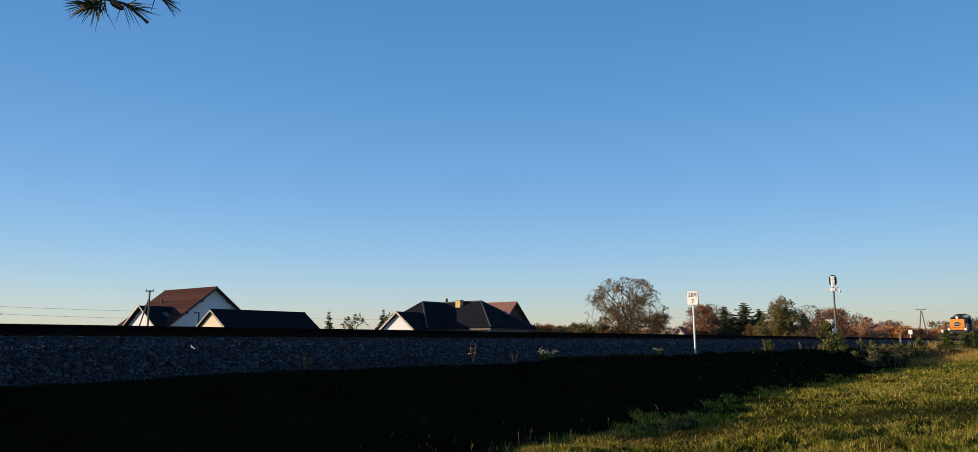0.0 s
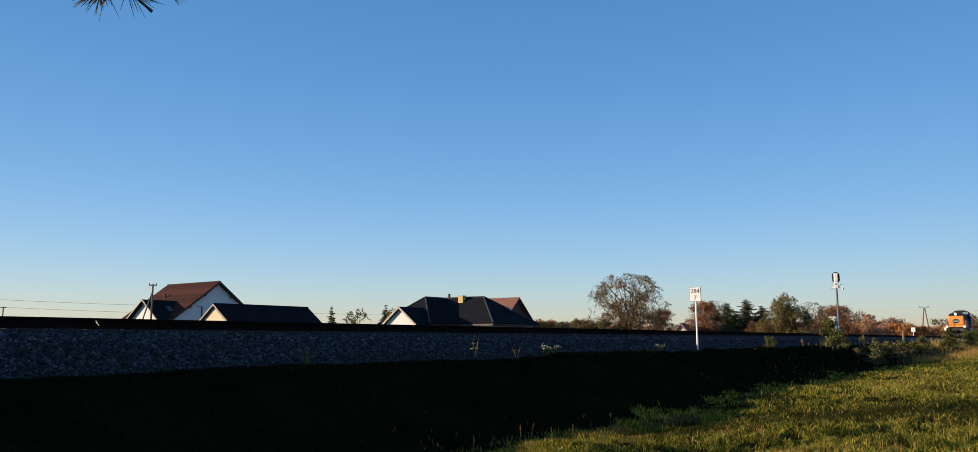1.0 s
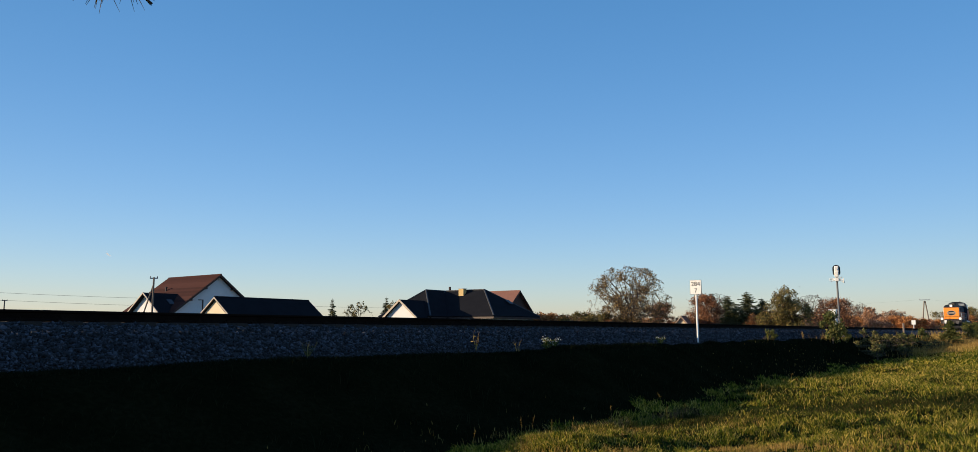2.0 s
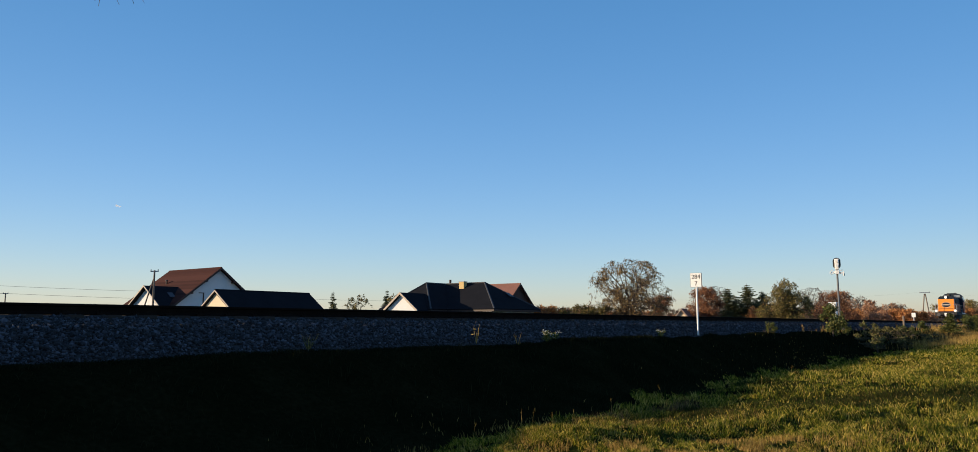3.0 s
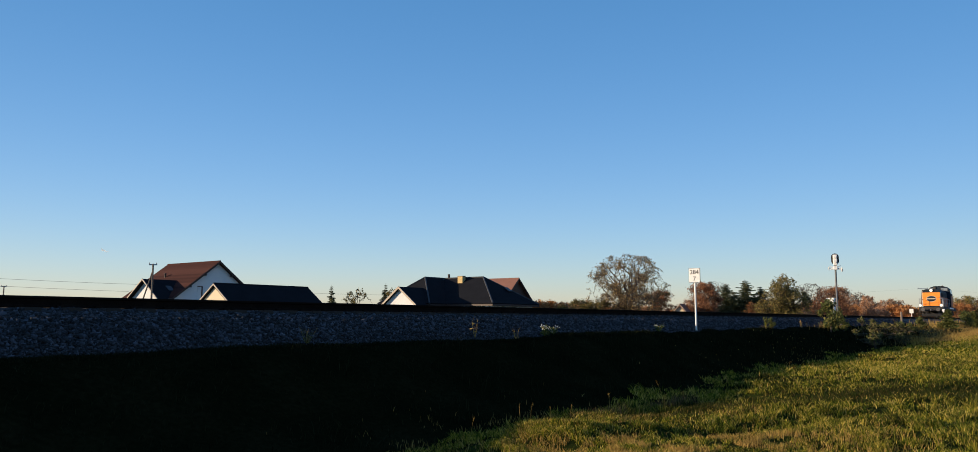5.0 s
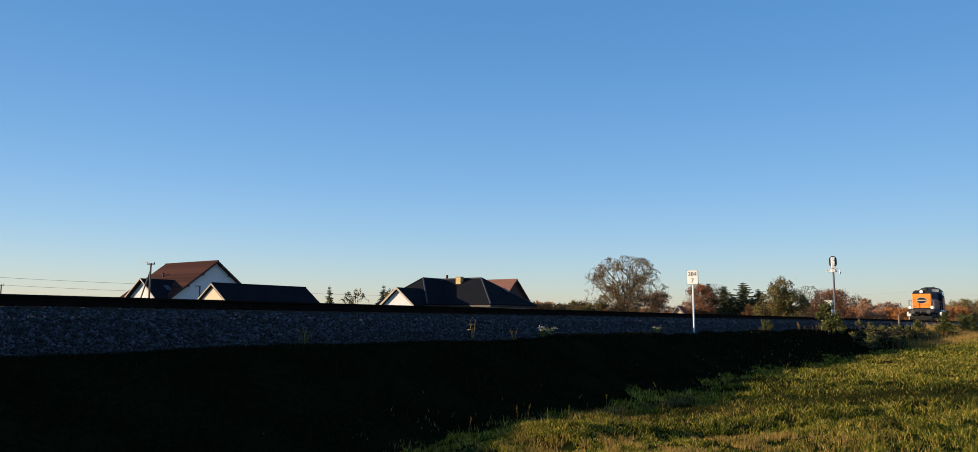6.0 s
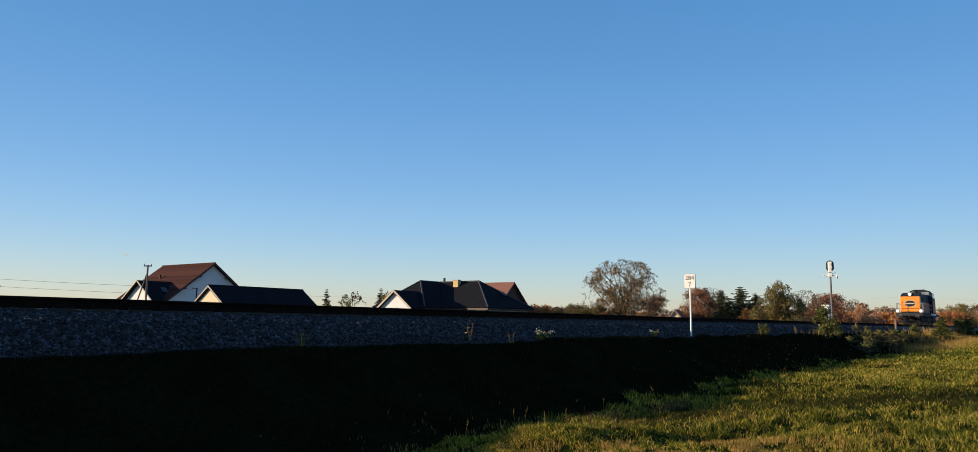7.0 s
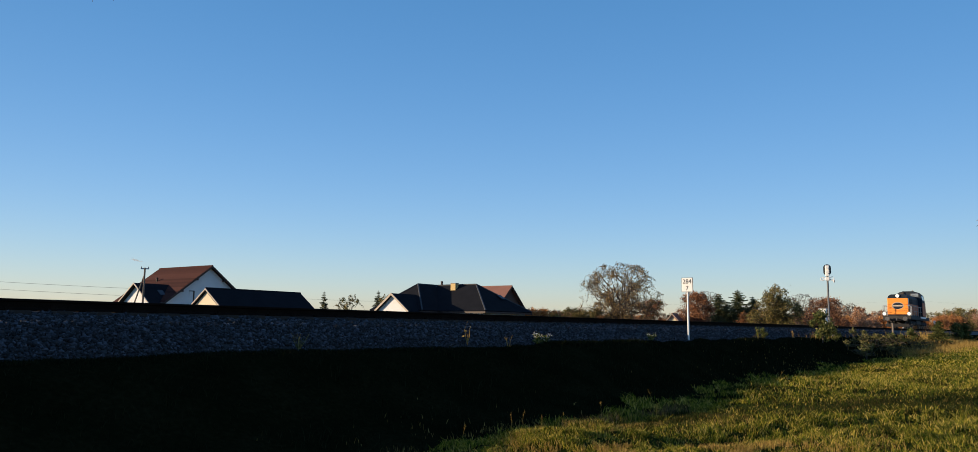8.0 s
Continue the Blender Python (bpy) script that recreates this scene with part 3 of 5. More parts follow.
def window(parent, c, w, h, facing):
    """A framed pane on a wall; facing 'x-' or 'y-'."""
    turn = 0 if facing == "y-" else -90
    fr = bmesh.new()
    for dx, dz, sx, sz in ((-w / 2, 0, 0.08, h), (w / 2, 0, 0.08, h), (0, -h / 2, w + 0.08, 0.08), (0, h / 2, w + 0.08, 0.08), (0, 0, 0.06, h)):
        box(fr, (dx, 0, dz), (sx, 0.1, sz), 0.01)
    wi = part("window", fr, TRIM, parent, "dark-framed window", m=pose(*c, 0, 0, turn))
    part("pane", box(bmesh.new(), (0, 0.01, 0), (w, 0.03, h)), GLASS, wi)
    part("sill", box(bmesh.new(), (0, -0.08, -h / 2 - 0.06), (w + 0.3, 0.2, 0.05), 0.01), TRIM, wi)


def build_house_red():
    t = gable_house("house", pose(59.6, 84.6, -0.1), 10.4, 11.6, 4.4, 8.75, PLASTER, TILE_RED, "white rendered house with a steep red-brown tiled roof")
    w = bmesh.new()
    for c, sz in (((0.28, 0, 0), (0.16, 0.12, 1.7)), ((0, 0, 0.85), (0.7, 0.12, 0.10)), ((0, 0, -0.85), (0.7, 0.16, 0.12))):
        box(w, c, sz, 0.01)
    w = part("window", w, TRIM, t, "narrow window with a lowered white blind", m=pose(-2.4, -0.03, 4.7))
    part("blind", box(bmesh.new(), (-0.06, 0.02, 0), (0.52, 0.06, 1.62), 0.005), PLASTER, w)
    for x, z in ((-3.9, 5.6), (-1.9, 7.1), (1.9, 7.1), (3.9, 5.6)):
        part("purlin_end", box(bmesh.new(), (x, -0.25, z - 0.12), (0.16, 0.5, 0.2), 0.01), TRIM, t)
    window(t, (-2.5, -0.03, 2.2), 1.6, 1.4, "y-")
    # lower wing with a dark roof, ridge along x
    x0, x1, y0, y1, rz, ez = -7.85, -1.2, 0.3, 6.7, 6.35, 4.05
    part("wing_wall", prism(bmesh.new(), [(y0, 0), (y1, 0), (y1, ez), ((y0 + y1) / 2, rz - 0.15), (y0, ez)], "x", x0 + 0.5, x1), PLASTER, t)
    ym = (y0 + y1) / 2
    for yy, s in ((y0 - 0.5, -1), (y1 + 0.5, 1)):
        z1 = ez - 0.5 * (rz - ez) / (ym - y0)
        part("wing_roof", poly(bmesh.new(), [(x0, ym, rz), (x1, ym, rz), (x1, yy, z1), (x0, yy, z1)], 0.16), TILE_DARK, t, "dark graphite tiled roof")
        part("bargeboard", prism(bmesh.new(), [(ym, rz + 0.03), (ym, rz - 0.14), (yy, z1 - 0.14), (yy, z1 + 0.03)], "x", x0 - 0.05, x0 + 0.03), SOFFIT, t, "pale wooden bargeboard")
    part("skylight", box(bmesh.new(), (-5.2, ym - 1.6, rz - 1.08), (0.7, 1.0, 0.08), 0.02, rx=35.7), DULLGLASS, t)
    window(t, (x0 + 0.47, ym, 2.6), 1.4, 1.4, "x-")
    bm = rod(bmesh.new(), (-2.6, 7.2, 6.4), (-2.6, 7.2, 7.25), 0.11)
    rod(bm, (-2.6, 7.2, 7.25), (-2.6, 7.2, 7.37), 0.2, 0.14)
    part("vent_pipe", bm, TRIM, t)
    part("downpipe", rod(bmesh.new(), (5.6, -0.08, 0.0), (5.6, -0.08, 4.2), 0.05), TRIM, t)


def build_garage():
    # ridge along the track, lit gable to the west
    t = gable_house("garage", pose(42.65, 60.75, -0.1, 0, 0, -90), 10.5, 6.4, 2.4, 4.72, CREAM, TILE_DARK, "cream garage with a dark graphite gabled roof", over=0.2, trim=SOFFIT, board=0.1)
    t["category"] = "garage"
    window(t, (0, -0.03, 2.0), 0.9, 0.9, "y-")


def build_house_hip():
    """Two hipped blocks in an L, aligned with the track, and a small gabled porch towards the sun."""
    t = thing("bungalow", pose(69.4, 58.3, -0.1), "white bungalow with a dark graphite hipped roof and yellow chimney", "house")
    e, r = 3.45, 6.72

    def hip(x0, x1, y0, y1, ra, rb):
        """A hipped roof on the rectangle; the ridge runs from ra to rb."""
        c = [(x0, y0, e), (x1, y0, e), (x1, y1, e), (x0, y1, e)]
        a, b = (*ra, r), (*rb, r)
        along_x = abs(rb[0] - ra[0]) >= abs(rb[1] - ra[1])
        if along_x:
            sides = [[a, b, c[1], c[0]], [b, a, c[3], c[2]], [a, c[0], c[3]], [b, c[2], c[1]]]
            lines = [(a, c[0]), (a, c[3]), (b, c[1]), (b, c[2]), (a, b)]
        else:
            sides = [[a, b, c[3], c[0]], [b, a, c[1], c[2]], [a, c[0], c[1]], [b, c[2], c[3]]]
            lines = [(a, c[0]), (a, c[1]), (b, c[2]), (b, c[3]), (a, b)]
        for sd in sides:
            part("roof", poly(bmesh.new(), sd, 0.14), TILE_DARK, t)
        for p, q in lines:
            part("hip_cap", rod(bmesh.new(), p, q, 0.10, n=8), SLATE_CAP, t, "grey ridge tiles")
        for (xa, ya, _), (xb, yb, _) in ((c[0], c[1]), (c[3], c[0])):
            mx, my = (xa + xb) / 2, (ya + yb) / 2
            part("eaves_board", box(bmesh.new(), (mx, my, e - 0.2), (abs(xb - xa) + 0.06, abs(yb - ya) + 0.06, 0.2), 0.01), TRIM, t, "dark eaves board")
        part("wall", box(bmesh.new(), ((x0 + x1) / 2, (y0 + y1) / 2, e / 2 - 0.1), (x1 - x0 - 1.2, y1 - y0 - 1.2, e - 0.2)), PLASTER, t)

    hip(0, 15, 0, 8.2, (4.0, 4.1), (11.0, 4.1))
    hip(3.0, 12.8, -6.8, 4.0, (7.6, -2.1), (7.6, 3.9))
    # gabled porch
    g0, gy, gw, gz = -2.0, 3.0, 2.7, 5.35
    part("porch_wall", prism(bmesh.new(), [(gy - gw + 0.3, 0), (gy + gw - 0.3, 0), (gy + gw - 0.3, 3.4), (gy, gz - 0.2), (gy - gw + 0.3, 3.4)], "x", g0 + 0.35, 1.0), PLASTER, t)
    for s in (-1, 1):
        part("porch_roof", poly(bmesh.new(), [(g0, gy, gz), (2.6, gy, gz), (2.6, gy + s * gw, 3.25), (g0, gy + s * gw, 3.25)], 0.14), TILE_DARK, t)
        part("bargeboard", prism(bmesh.new(), [(gy, gz + 0.04), (gy, gz - 0.22), (gy + s * gw, 3.03), (gy + s * gw, 3.29)], "x", g0 - 0.06, g0 + 0.02), SOFFIT, t, "pale wooden bargeboard")
    ch = part("chimney", box(bmesh.new(), (6.9, 0.7, 6.35), (0.6, 0.75, 1.0), 0.03), BRICK_Y, t, "yellow clinker chimney")
    part("chimney_cap", box(bmesh.new(), (6.9, 0.7, 6.88), (0.72, 0.87, 0.07), 0.02), CONCRETE, ch)
    ch = part("chimney", box(bmesh.new(), (9.8, 5.0, 6.2), (0.5, 0.7, 1.5), 0.03), BRICK_Y, t)
    part("flue", rod(bmesh.new(), (9.8, 5.0, 6.9), (9.8, 5.0, 7.4), 0.15), TRIM, ch)
    part("skylight", box(bmesh.new(), (9.3, -4.6, 5.22), (0.7, 0.9, 0.1), 0.02, rx=32.0), DULLGLASS, t)
    for x in (4.4, 9.8):
        window(t, (x, -6.23, 2.3), 1.4, 1.3, "y-")
    window(t, (g0 + 0.32, gy, 2.4), 1.2, 1.2, "x-")


build_house_red()
build_garage()
build_house_hip()
gable_house("house", pose(90.5, 60.2, -0.1), 5.2, 6.0, 4.6, 7.25, TRIM, TILE_BROWN, "brown house with a light brown tiled gable roof", over=0.3)
gable_house("house", pose(107.6, 43.6, 0, 0, 0, -80), 3, 2.4, 2.3, 3.7, CREAM, TILE_BROWN, "small far cream garden house with a brown roof", over=0.25, trim=SOFFIT, board=0.1)


# ---- poles and wires ----
def power_pole(m, h, label, strut=True, aframe=False, group="power poles"):
    t = thing("power_pole", m, label, "pole", group)
    if aframe:
        for s in (-1, 1):
            part("leg", rod(bmesh.new(), (s * 0.95, 0, 0), (s * 0.08, 0, h - 0.3), 0.13, 0.10), WOODPOLE, t)
        part("brace", box(bmesh.new(), (0, 0, h * 0.45), (1.2, 0.1, 0.14), 0.01), WOODPOLE, t)
    else:
        part("post", rod(bmesh.new(), (0, 0, 0), (0, 0, h), 0.11, 0.085, 10), WOODPOLE, t)
    if strut:
        part("strut", rod(bmesh.new(), (-1.85, 0.1, 0), (-0.05, 0.02, h * 0.88), 0.085, 0.07), WOODPOLE, t)
    w = 1.8 if aframe else 0.8
    arm = part("crossarm", box(bmesh.new(), (0, 0, h - 0.1), (w, 0.1, 0.12), 0.01), GALV, t, "steel crossarm")
    for s in (-0.44, 0.44):
        part("insulator", rod(bmesh.new(), (s * w, 0, h - 0.05), (s * w, 0, h + 0.12), 0.05, 0.03), CERAMIC, arm)
    return t


def wire(a, b, sag, r=0.013):
    bm = bmesh.new()
    a, b = Vector(a), Vector(b)
    n = 16
    pts = [a.lerp(b, i / n) - Vector((0, 0, sag * 4 * (i / n) * (1 - i / n))) for i in range(n + 1)]
    for p, q in zip(pts, pts[1:]):
        rod(bm, p, q, r, n=4)
    solo("overhead_wire", bm, BLACK, pose(0, 0, 0), "thin dark overhead wire sagging between poles", "wire", "overhead wires")


power_pole(pose(44.82, 74.45, 0, 0, 0, -50), 7.1, "weathered wooden power pole with a slanting strut")
power_pole(pose(54.2, 130.4, 0, 0, 0, -50), 6.5, "small far wooden power pole", strut=False)
power_pole(pose(170.7, 20.3, 0, 0, 0, -70), 7.6, "far wooden A-frame power pole with a wide crossarm", strut=False, aframe=True)
power_pole(pose(12.0, 120.0, 0, 0, 0, -50), 9.0, "weathered wooden power pole with a crossarm", strut=False)
wire((51.9, 88.9, 5.6), (12.0, 120.0, 8.6), 0.5)
wire((53.5, 94.0, 4.9), (12.0, 120.0, 7.6), 0.4)
wire((54.2, 130.4, 6.4), (12.0, 120.0, 7.6), 0.4)
wire((69.5, 107.0, 6.4), (109.0, 80.5, 5.7), 0.5)
wire((170.7, 20.3, 7.6), (160.0, 70.0, 7.0), 0.8, 0.004)
wire((170.7, 20.3, 7.6), (230.0, -10.0, 8.0), 0.8, 0.004)



# ---- trackside ----
def letters(text, size, m, material, parent, name="lettering"):
    cu = bpy.data.curves.new(name, "FONT")
    cu.body, cu.size, cu.align_x, cu.align_y, cu.extrude = text, size, "CENTER", "CENTER", 0.002
    tmp = bpy.data.objects.new(name, cu)
    me = bpy.data.meshes.new_from_object(tmp)
    bpy.data.objects.remove(tmp)
    me.materials.append(material)
    ob = new(name, me)
    ob.parent = parent
    ob.matrix_basis = m
    return ob


def build_km_post():
    # the plate faces along the track, towards the camera's side
    t = thing("kilometre_post", pose(27.35, 10.5, 1.0, 0, 0, -88), "white kilometre post with a black-lettered plate beside the ballast", "sign")
    part("post", rod(bmesh.new(), (0, 0.035, 0), (0, 0.035, 2.25), 0.035, n=12), WHITE, t)
    plate = part("plate", box(bmesh.new(), (0, -0.01, 2.1), (0.40, 0.02, 0.50), 0.008), WHITE, t)
    rim = bmesh.new()
    for dx, dz, sx, sz in ((-0.2, 0, 0.014, 0.5), (0.2, 0, 0.014, 0.5), (0, 0.25, 0.41, 0.014), (0, -0.25, 0.41, 0.014)):
        box(rim, (dx, 0.0, 2.1 + dz), (sx, 0.035, sz))
    part("rim", rim, BLACK, plate)
    letters("284", 0.22, pose(0, -0.024, 2.21, 90), BLACK, plate)
    letters("7", 0.22, pose(0, -0.024, 1.97, 90), BLACK, plate)


def build_signal():
    t = thing("railway_signal", pose(50.65, 10.6, 1.0, 0, 0, -78), "railway light signal with a white oval-framed head on a grey mast", "signal")
    part("mast", rod(bmesh.new(), (0, 0, 0), (0, 0, 3.85), 0.055, n=12), MAST, t)
    part("foundation", box(bmesh.new(), (0, 0, 0.0), (0.5, 0.5, 0.6), 0.03), CONCRETE, t)
    bm = bmesh.new()
    out = []
    for i in range(24):
        a = 2 * math.pi * i / 24
        out.append((0.22 * math.cos(a), 4.17 + 0.12 * (1 if math.sin(a) > 0 else -1) + 0.22 * math.sin(a)))
    prism(bm, out, "y", -0.02, 0.02)
    shield = part("backboard", bm, BLACK, t, "black oval backboard")
    part("housing", box(bmesh.new(), (0, -0.12, 4.10), (0.24, 0.2, 0.66), 0.04), WHITE, t, "white lamp housing")
    for z in (4.28, 4.0):
        part("lamp_hood", rod(bmesh.new(), (0, -0.22, z), (0, -0.34, z), 0.075, 0.085, 12), WHITE, t)
    arm = bmesh.new()
    for x0, z0, x1, z1 in ((-0.34, 3.50, 0.30, 3.76), (-0.34, 3.74, 0.32, 3.50), (-0.40, 3.62, 0.38, 3.60)):
        rod(arm, (x0, -0.1, z0), (x1, -0.1, z1), 0.022)
    box(arm, (0.0, -0.1, 3.62), (0.22, 0.14, 0.22), 0.02)
    for x0 in (-0.38, 0.36):
        box(arm, (x0, -0.1, 3.61), (0.05, 0.1, 0.16), 0.01)
    part("bracket", arm, WHITE, t, "white bracket")
    part("lamp", rod(bmesh.new(), (0.36, -0.1, 3.40), (0.36, -0.1, 3.54), 0.05), GALV, t)
    c = thing("relay_cabinet", pose(48.9, 10.55, 1.02, 0, 0, -90), "small white trackside relay cabinet half hidden by a shrub", "cabinet")
    part("body", box(bmesh.new(), (0, 0, 0.85), (0.38, 0.36, 1.7), 0.02), WHITE, c)
    part("lid", box(bmesh.new(), (0, 0, 1.73), (0.44, 0.42, 0.06), 0.015), WHITE, c)
    part("door", box(bmesh.new(), (0, -0.185, 0.9), (0.32, 0.02, 1.4), 0.005), WHITE, c)


def marker(m, label, tall=1.0, w=0.45, h=0.55, group="trackside markers"):
    t = thing("trackside_marker", m, label, "marker", group)
    part("post", rod(bmesh.new(), (0, 0, 0), (0, 0, tall), 0.05, n=10), WHITE, t)
    part("plate", box(bmesh.new(), (0, -0.065, tall), (w, 0.03, h), 0.01), WHITE, t)


build_km_post()
build_signal()
marker(pose(121.8, 16.0, 1.0, 0, 0, -90), "white square trackside marker beyond the rails", 1.75, 0.5, 0.6)
marker(pose(109.2, 10.9, 1.0, 0, 0, -90), "small white trackside marker on a thin post", 1.7, 0.26, 0.3)
solo("timber_post", rod(bmesh.new(), (0, 0, 0), (0.04, 0, 1.2), 0.09, 0.08), WOODPOLE, pose(73.3, 10.4, 1.0), "weathered short timber post in brambles", "post")


# ---- trees ----
B = broadleaf
B("walnut_tree", pose(96.9, 46.7, 0), 10.5, 12.0, L_WALNUT, 15000, 0.15, 12, "large half-bare walnut tree with yellowing leaves", fork=0.10, scatter=0.13, n1=30, n2=9, n3=6, full=2.3)
B("garden_tree", pose(93.5, 25.3, 0), 7.0, 6.9, L_OLIVE, 20000, 0.15, 42, "bushy olive-green tree with dense autumn foliage", fork=0.04, scatter=0.17, pointed=0.5, n1=30)
B("autumn_tree", pose(113.6, 42.6, 0), 7.0, 6.0, L_RUSSET, 20000, 0.17, 3, "rounded russet autumn tree beyond the track", fork=0.08, scatter=0.25, n1=26, group="autumn trees", full=2.6)
B("autumn_tree", pose(139.4, 30.0, 0), 7.2, 9.0, L_RUSSET, 17000, 0.17, 4, "broad brown-orange autumn tree beyond the track", fork=0.1, scatter=0.3, n1=24, group="autumn trees")
B("autumn_shrub", pose(114.6, 50.0, 0), 6.0, 7.0, L_RUSSET, 11000, 0.15, 5, "tall russet autumn shrub beside the walnut tree", "shrub", fork=0.05, group="autumn shrubs", full=2.5)
B("autumn_shrub", pose(112, 34.6, 0), 4.1, 3.8, L_ORANGE, 6000, 0.14, 15, "low bright orange autumn shrub beyond the track", "shrub", fork=0.06, group="autumn shrubs", pointed=0.4)
bare = B("bare_tree", pose(133, 47.2, 0), 8.2, 7.0, L_TWIG, 900, 0.14, 6, "nearly bare tree with fine grey-brown twigs", fork=0.12, group="bare trees", n1=18, n2=9, n3=6, full=2.4)
copy_thing(bare, pose(137.0, 33.2, 0, 0, 0, 130) @ Matrix.Scale(0.93, 4))
s1 = conifer("spruce", pose(121.5, 38.6, 0), 7.8, 9.6, L_SPRUCE, 7, "dark green spruce beyond the track", 2.2, "spruces")
copy_thing(s1, pose(120.2, 41.2, 0, 0, 0, 70) @ Matrix.Scale(0.92, 4))
copy_thing(s1, pose(123.5, 36.9, 0, 0, 0, 300) @ Matrix.Scale(0.87, 4))
copy_thing(s1, pose(119.0, 39.6, 0, 0, 0, 200) @ Matrix.Scale(0.74, 4))
copy_thing(s1, pose(122.0, 37.4, 0, 0, 0, 20) @ Matrix.Scale(0.7, 4))
s2 = conifer("young_spruce", pose(76.6, 82.25, 0), 6.3, 2.9, L_SPRUCE, 8, "slender young spruce behind the railway", 1.0, "young spruces")
copy_thing(s2, pose(80.9, 76.2, 0, 0, 0, 40) @ Matrix.Scale(0.92, 4))
copy_thing(s2, pose(83.9, 78.8, 0, 0, 0, 140) @ Matrix.Scale(1.06, 4))
copy_thing(s2, pose(81.8, 74.9, 0, 0, 0, 250) @ Matrix.Scale(0.95, 4))
o6 = B("garden_shrub", pose(93.0, 51.5, 0), 4.3, 5.6, L_OLIVE, 6000, 0.15, 33, "olive and ochre garden shrub", "shrub", fork=0.05, group="garden shrubs", scatter=0.15)
copy_thing(o6, pose(99.0, 48.0, 0, 0, 0, 80) @ Matrix.Scale(0.95, 4))
copy_thing(o6, pose(94.0, 49.6, 0, 0, 0, 200) @ Matrix.Scale(0.95, 4))
copy_thing(o6, pose(91.0, 53.6, 0, 0, 0, 140) @ Matrix.Scale(0.8, 4))
sap = B("sapling", pose(78.6, 79.6, 0), 5.7, 5.2, L_OLIVE, 520, 0.24, 9, "sparse sapling with few large leaves", fork=0.3, scatter=0.10, n1=10, n2=4, n3=2, group="saplings")
copy_thing(sap, pose(83.5, 76.6, 0, 0, 0, 110) @ Matrix.Scale(1.02, 4))
s3 = conifer("young_pine", pose(83, 8.0, 0), 2.7, 2.3, L_GREEN, 28, "bushy young dark green pine at the foot of the bank", 1.6, "young pines")
copy_thing(s3, pose(113, 8.2, 0, 0, 0, 90) @ Matrix.Scale(1.05, 4))


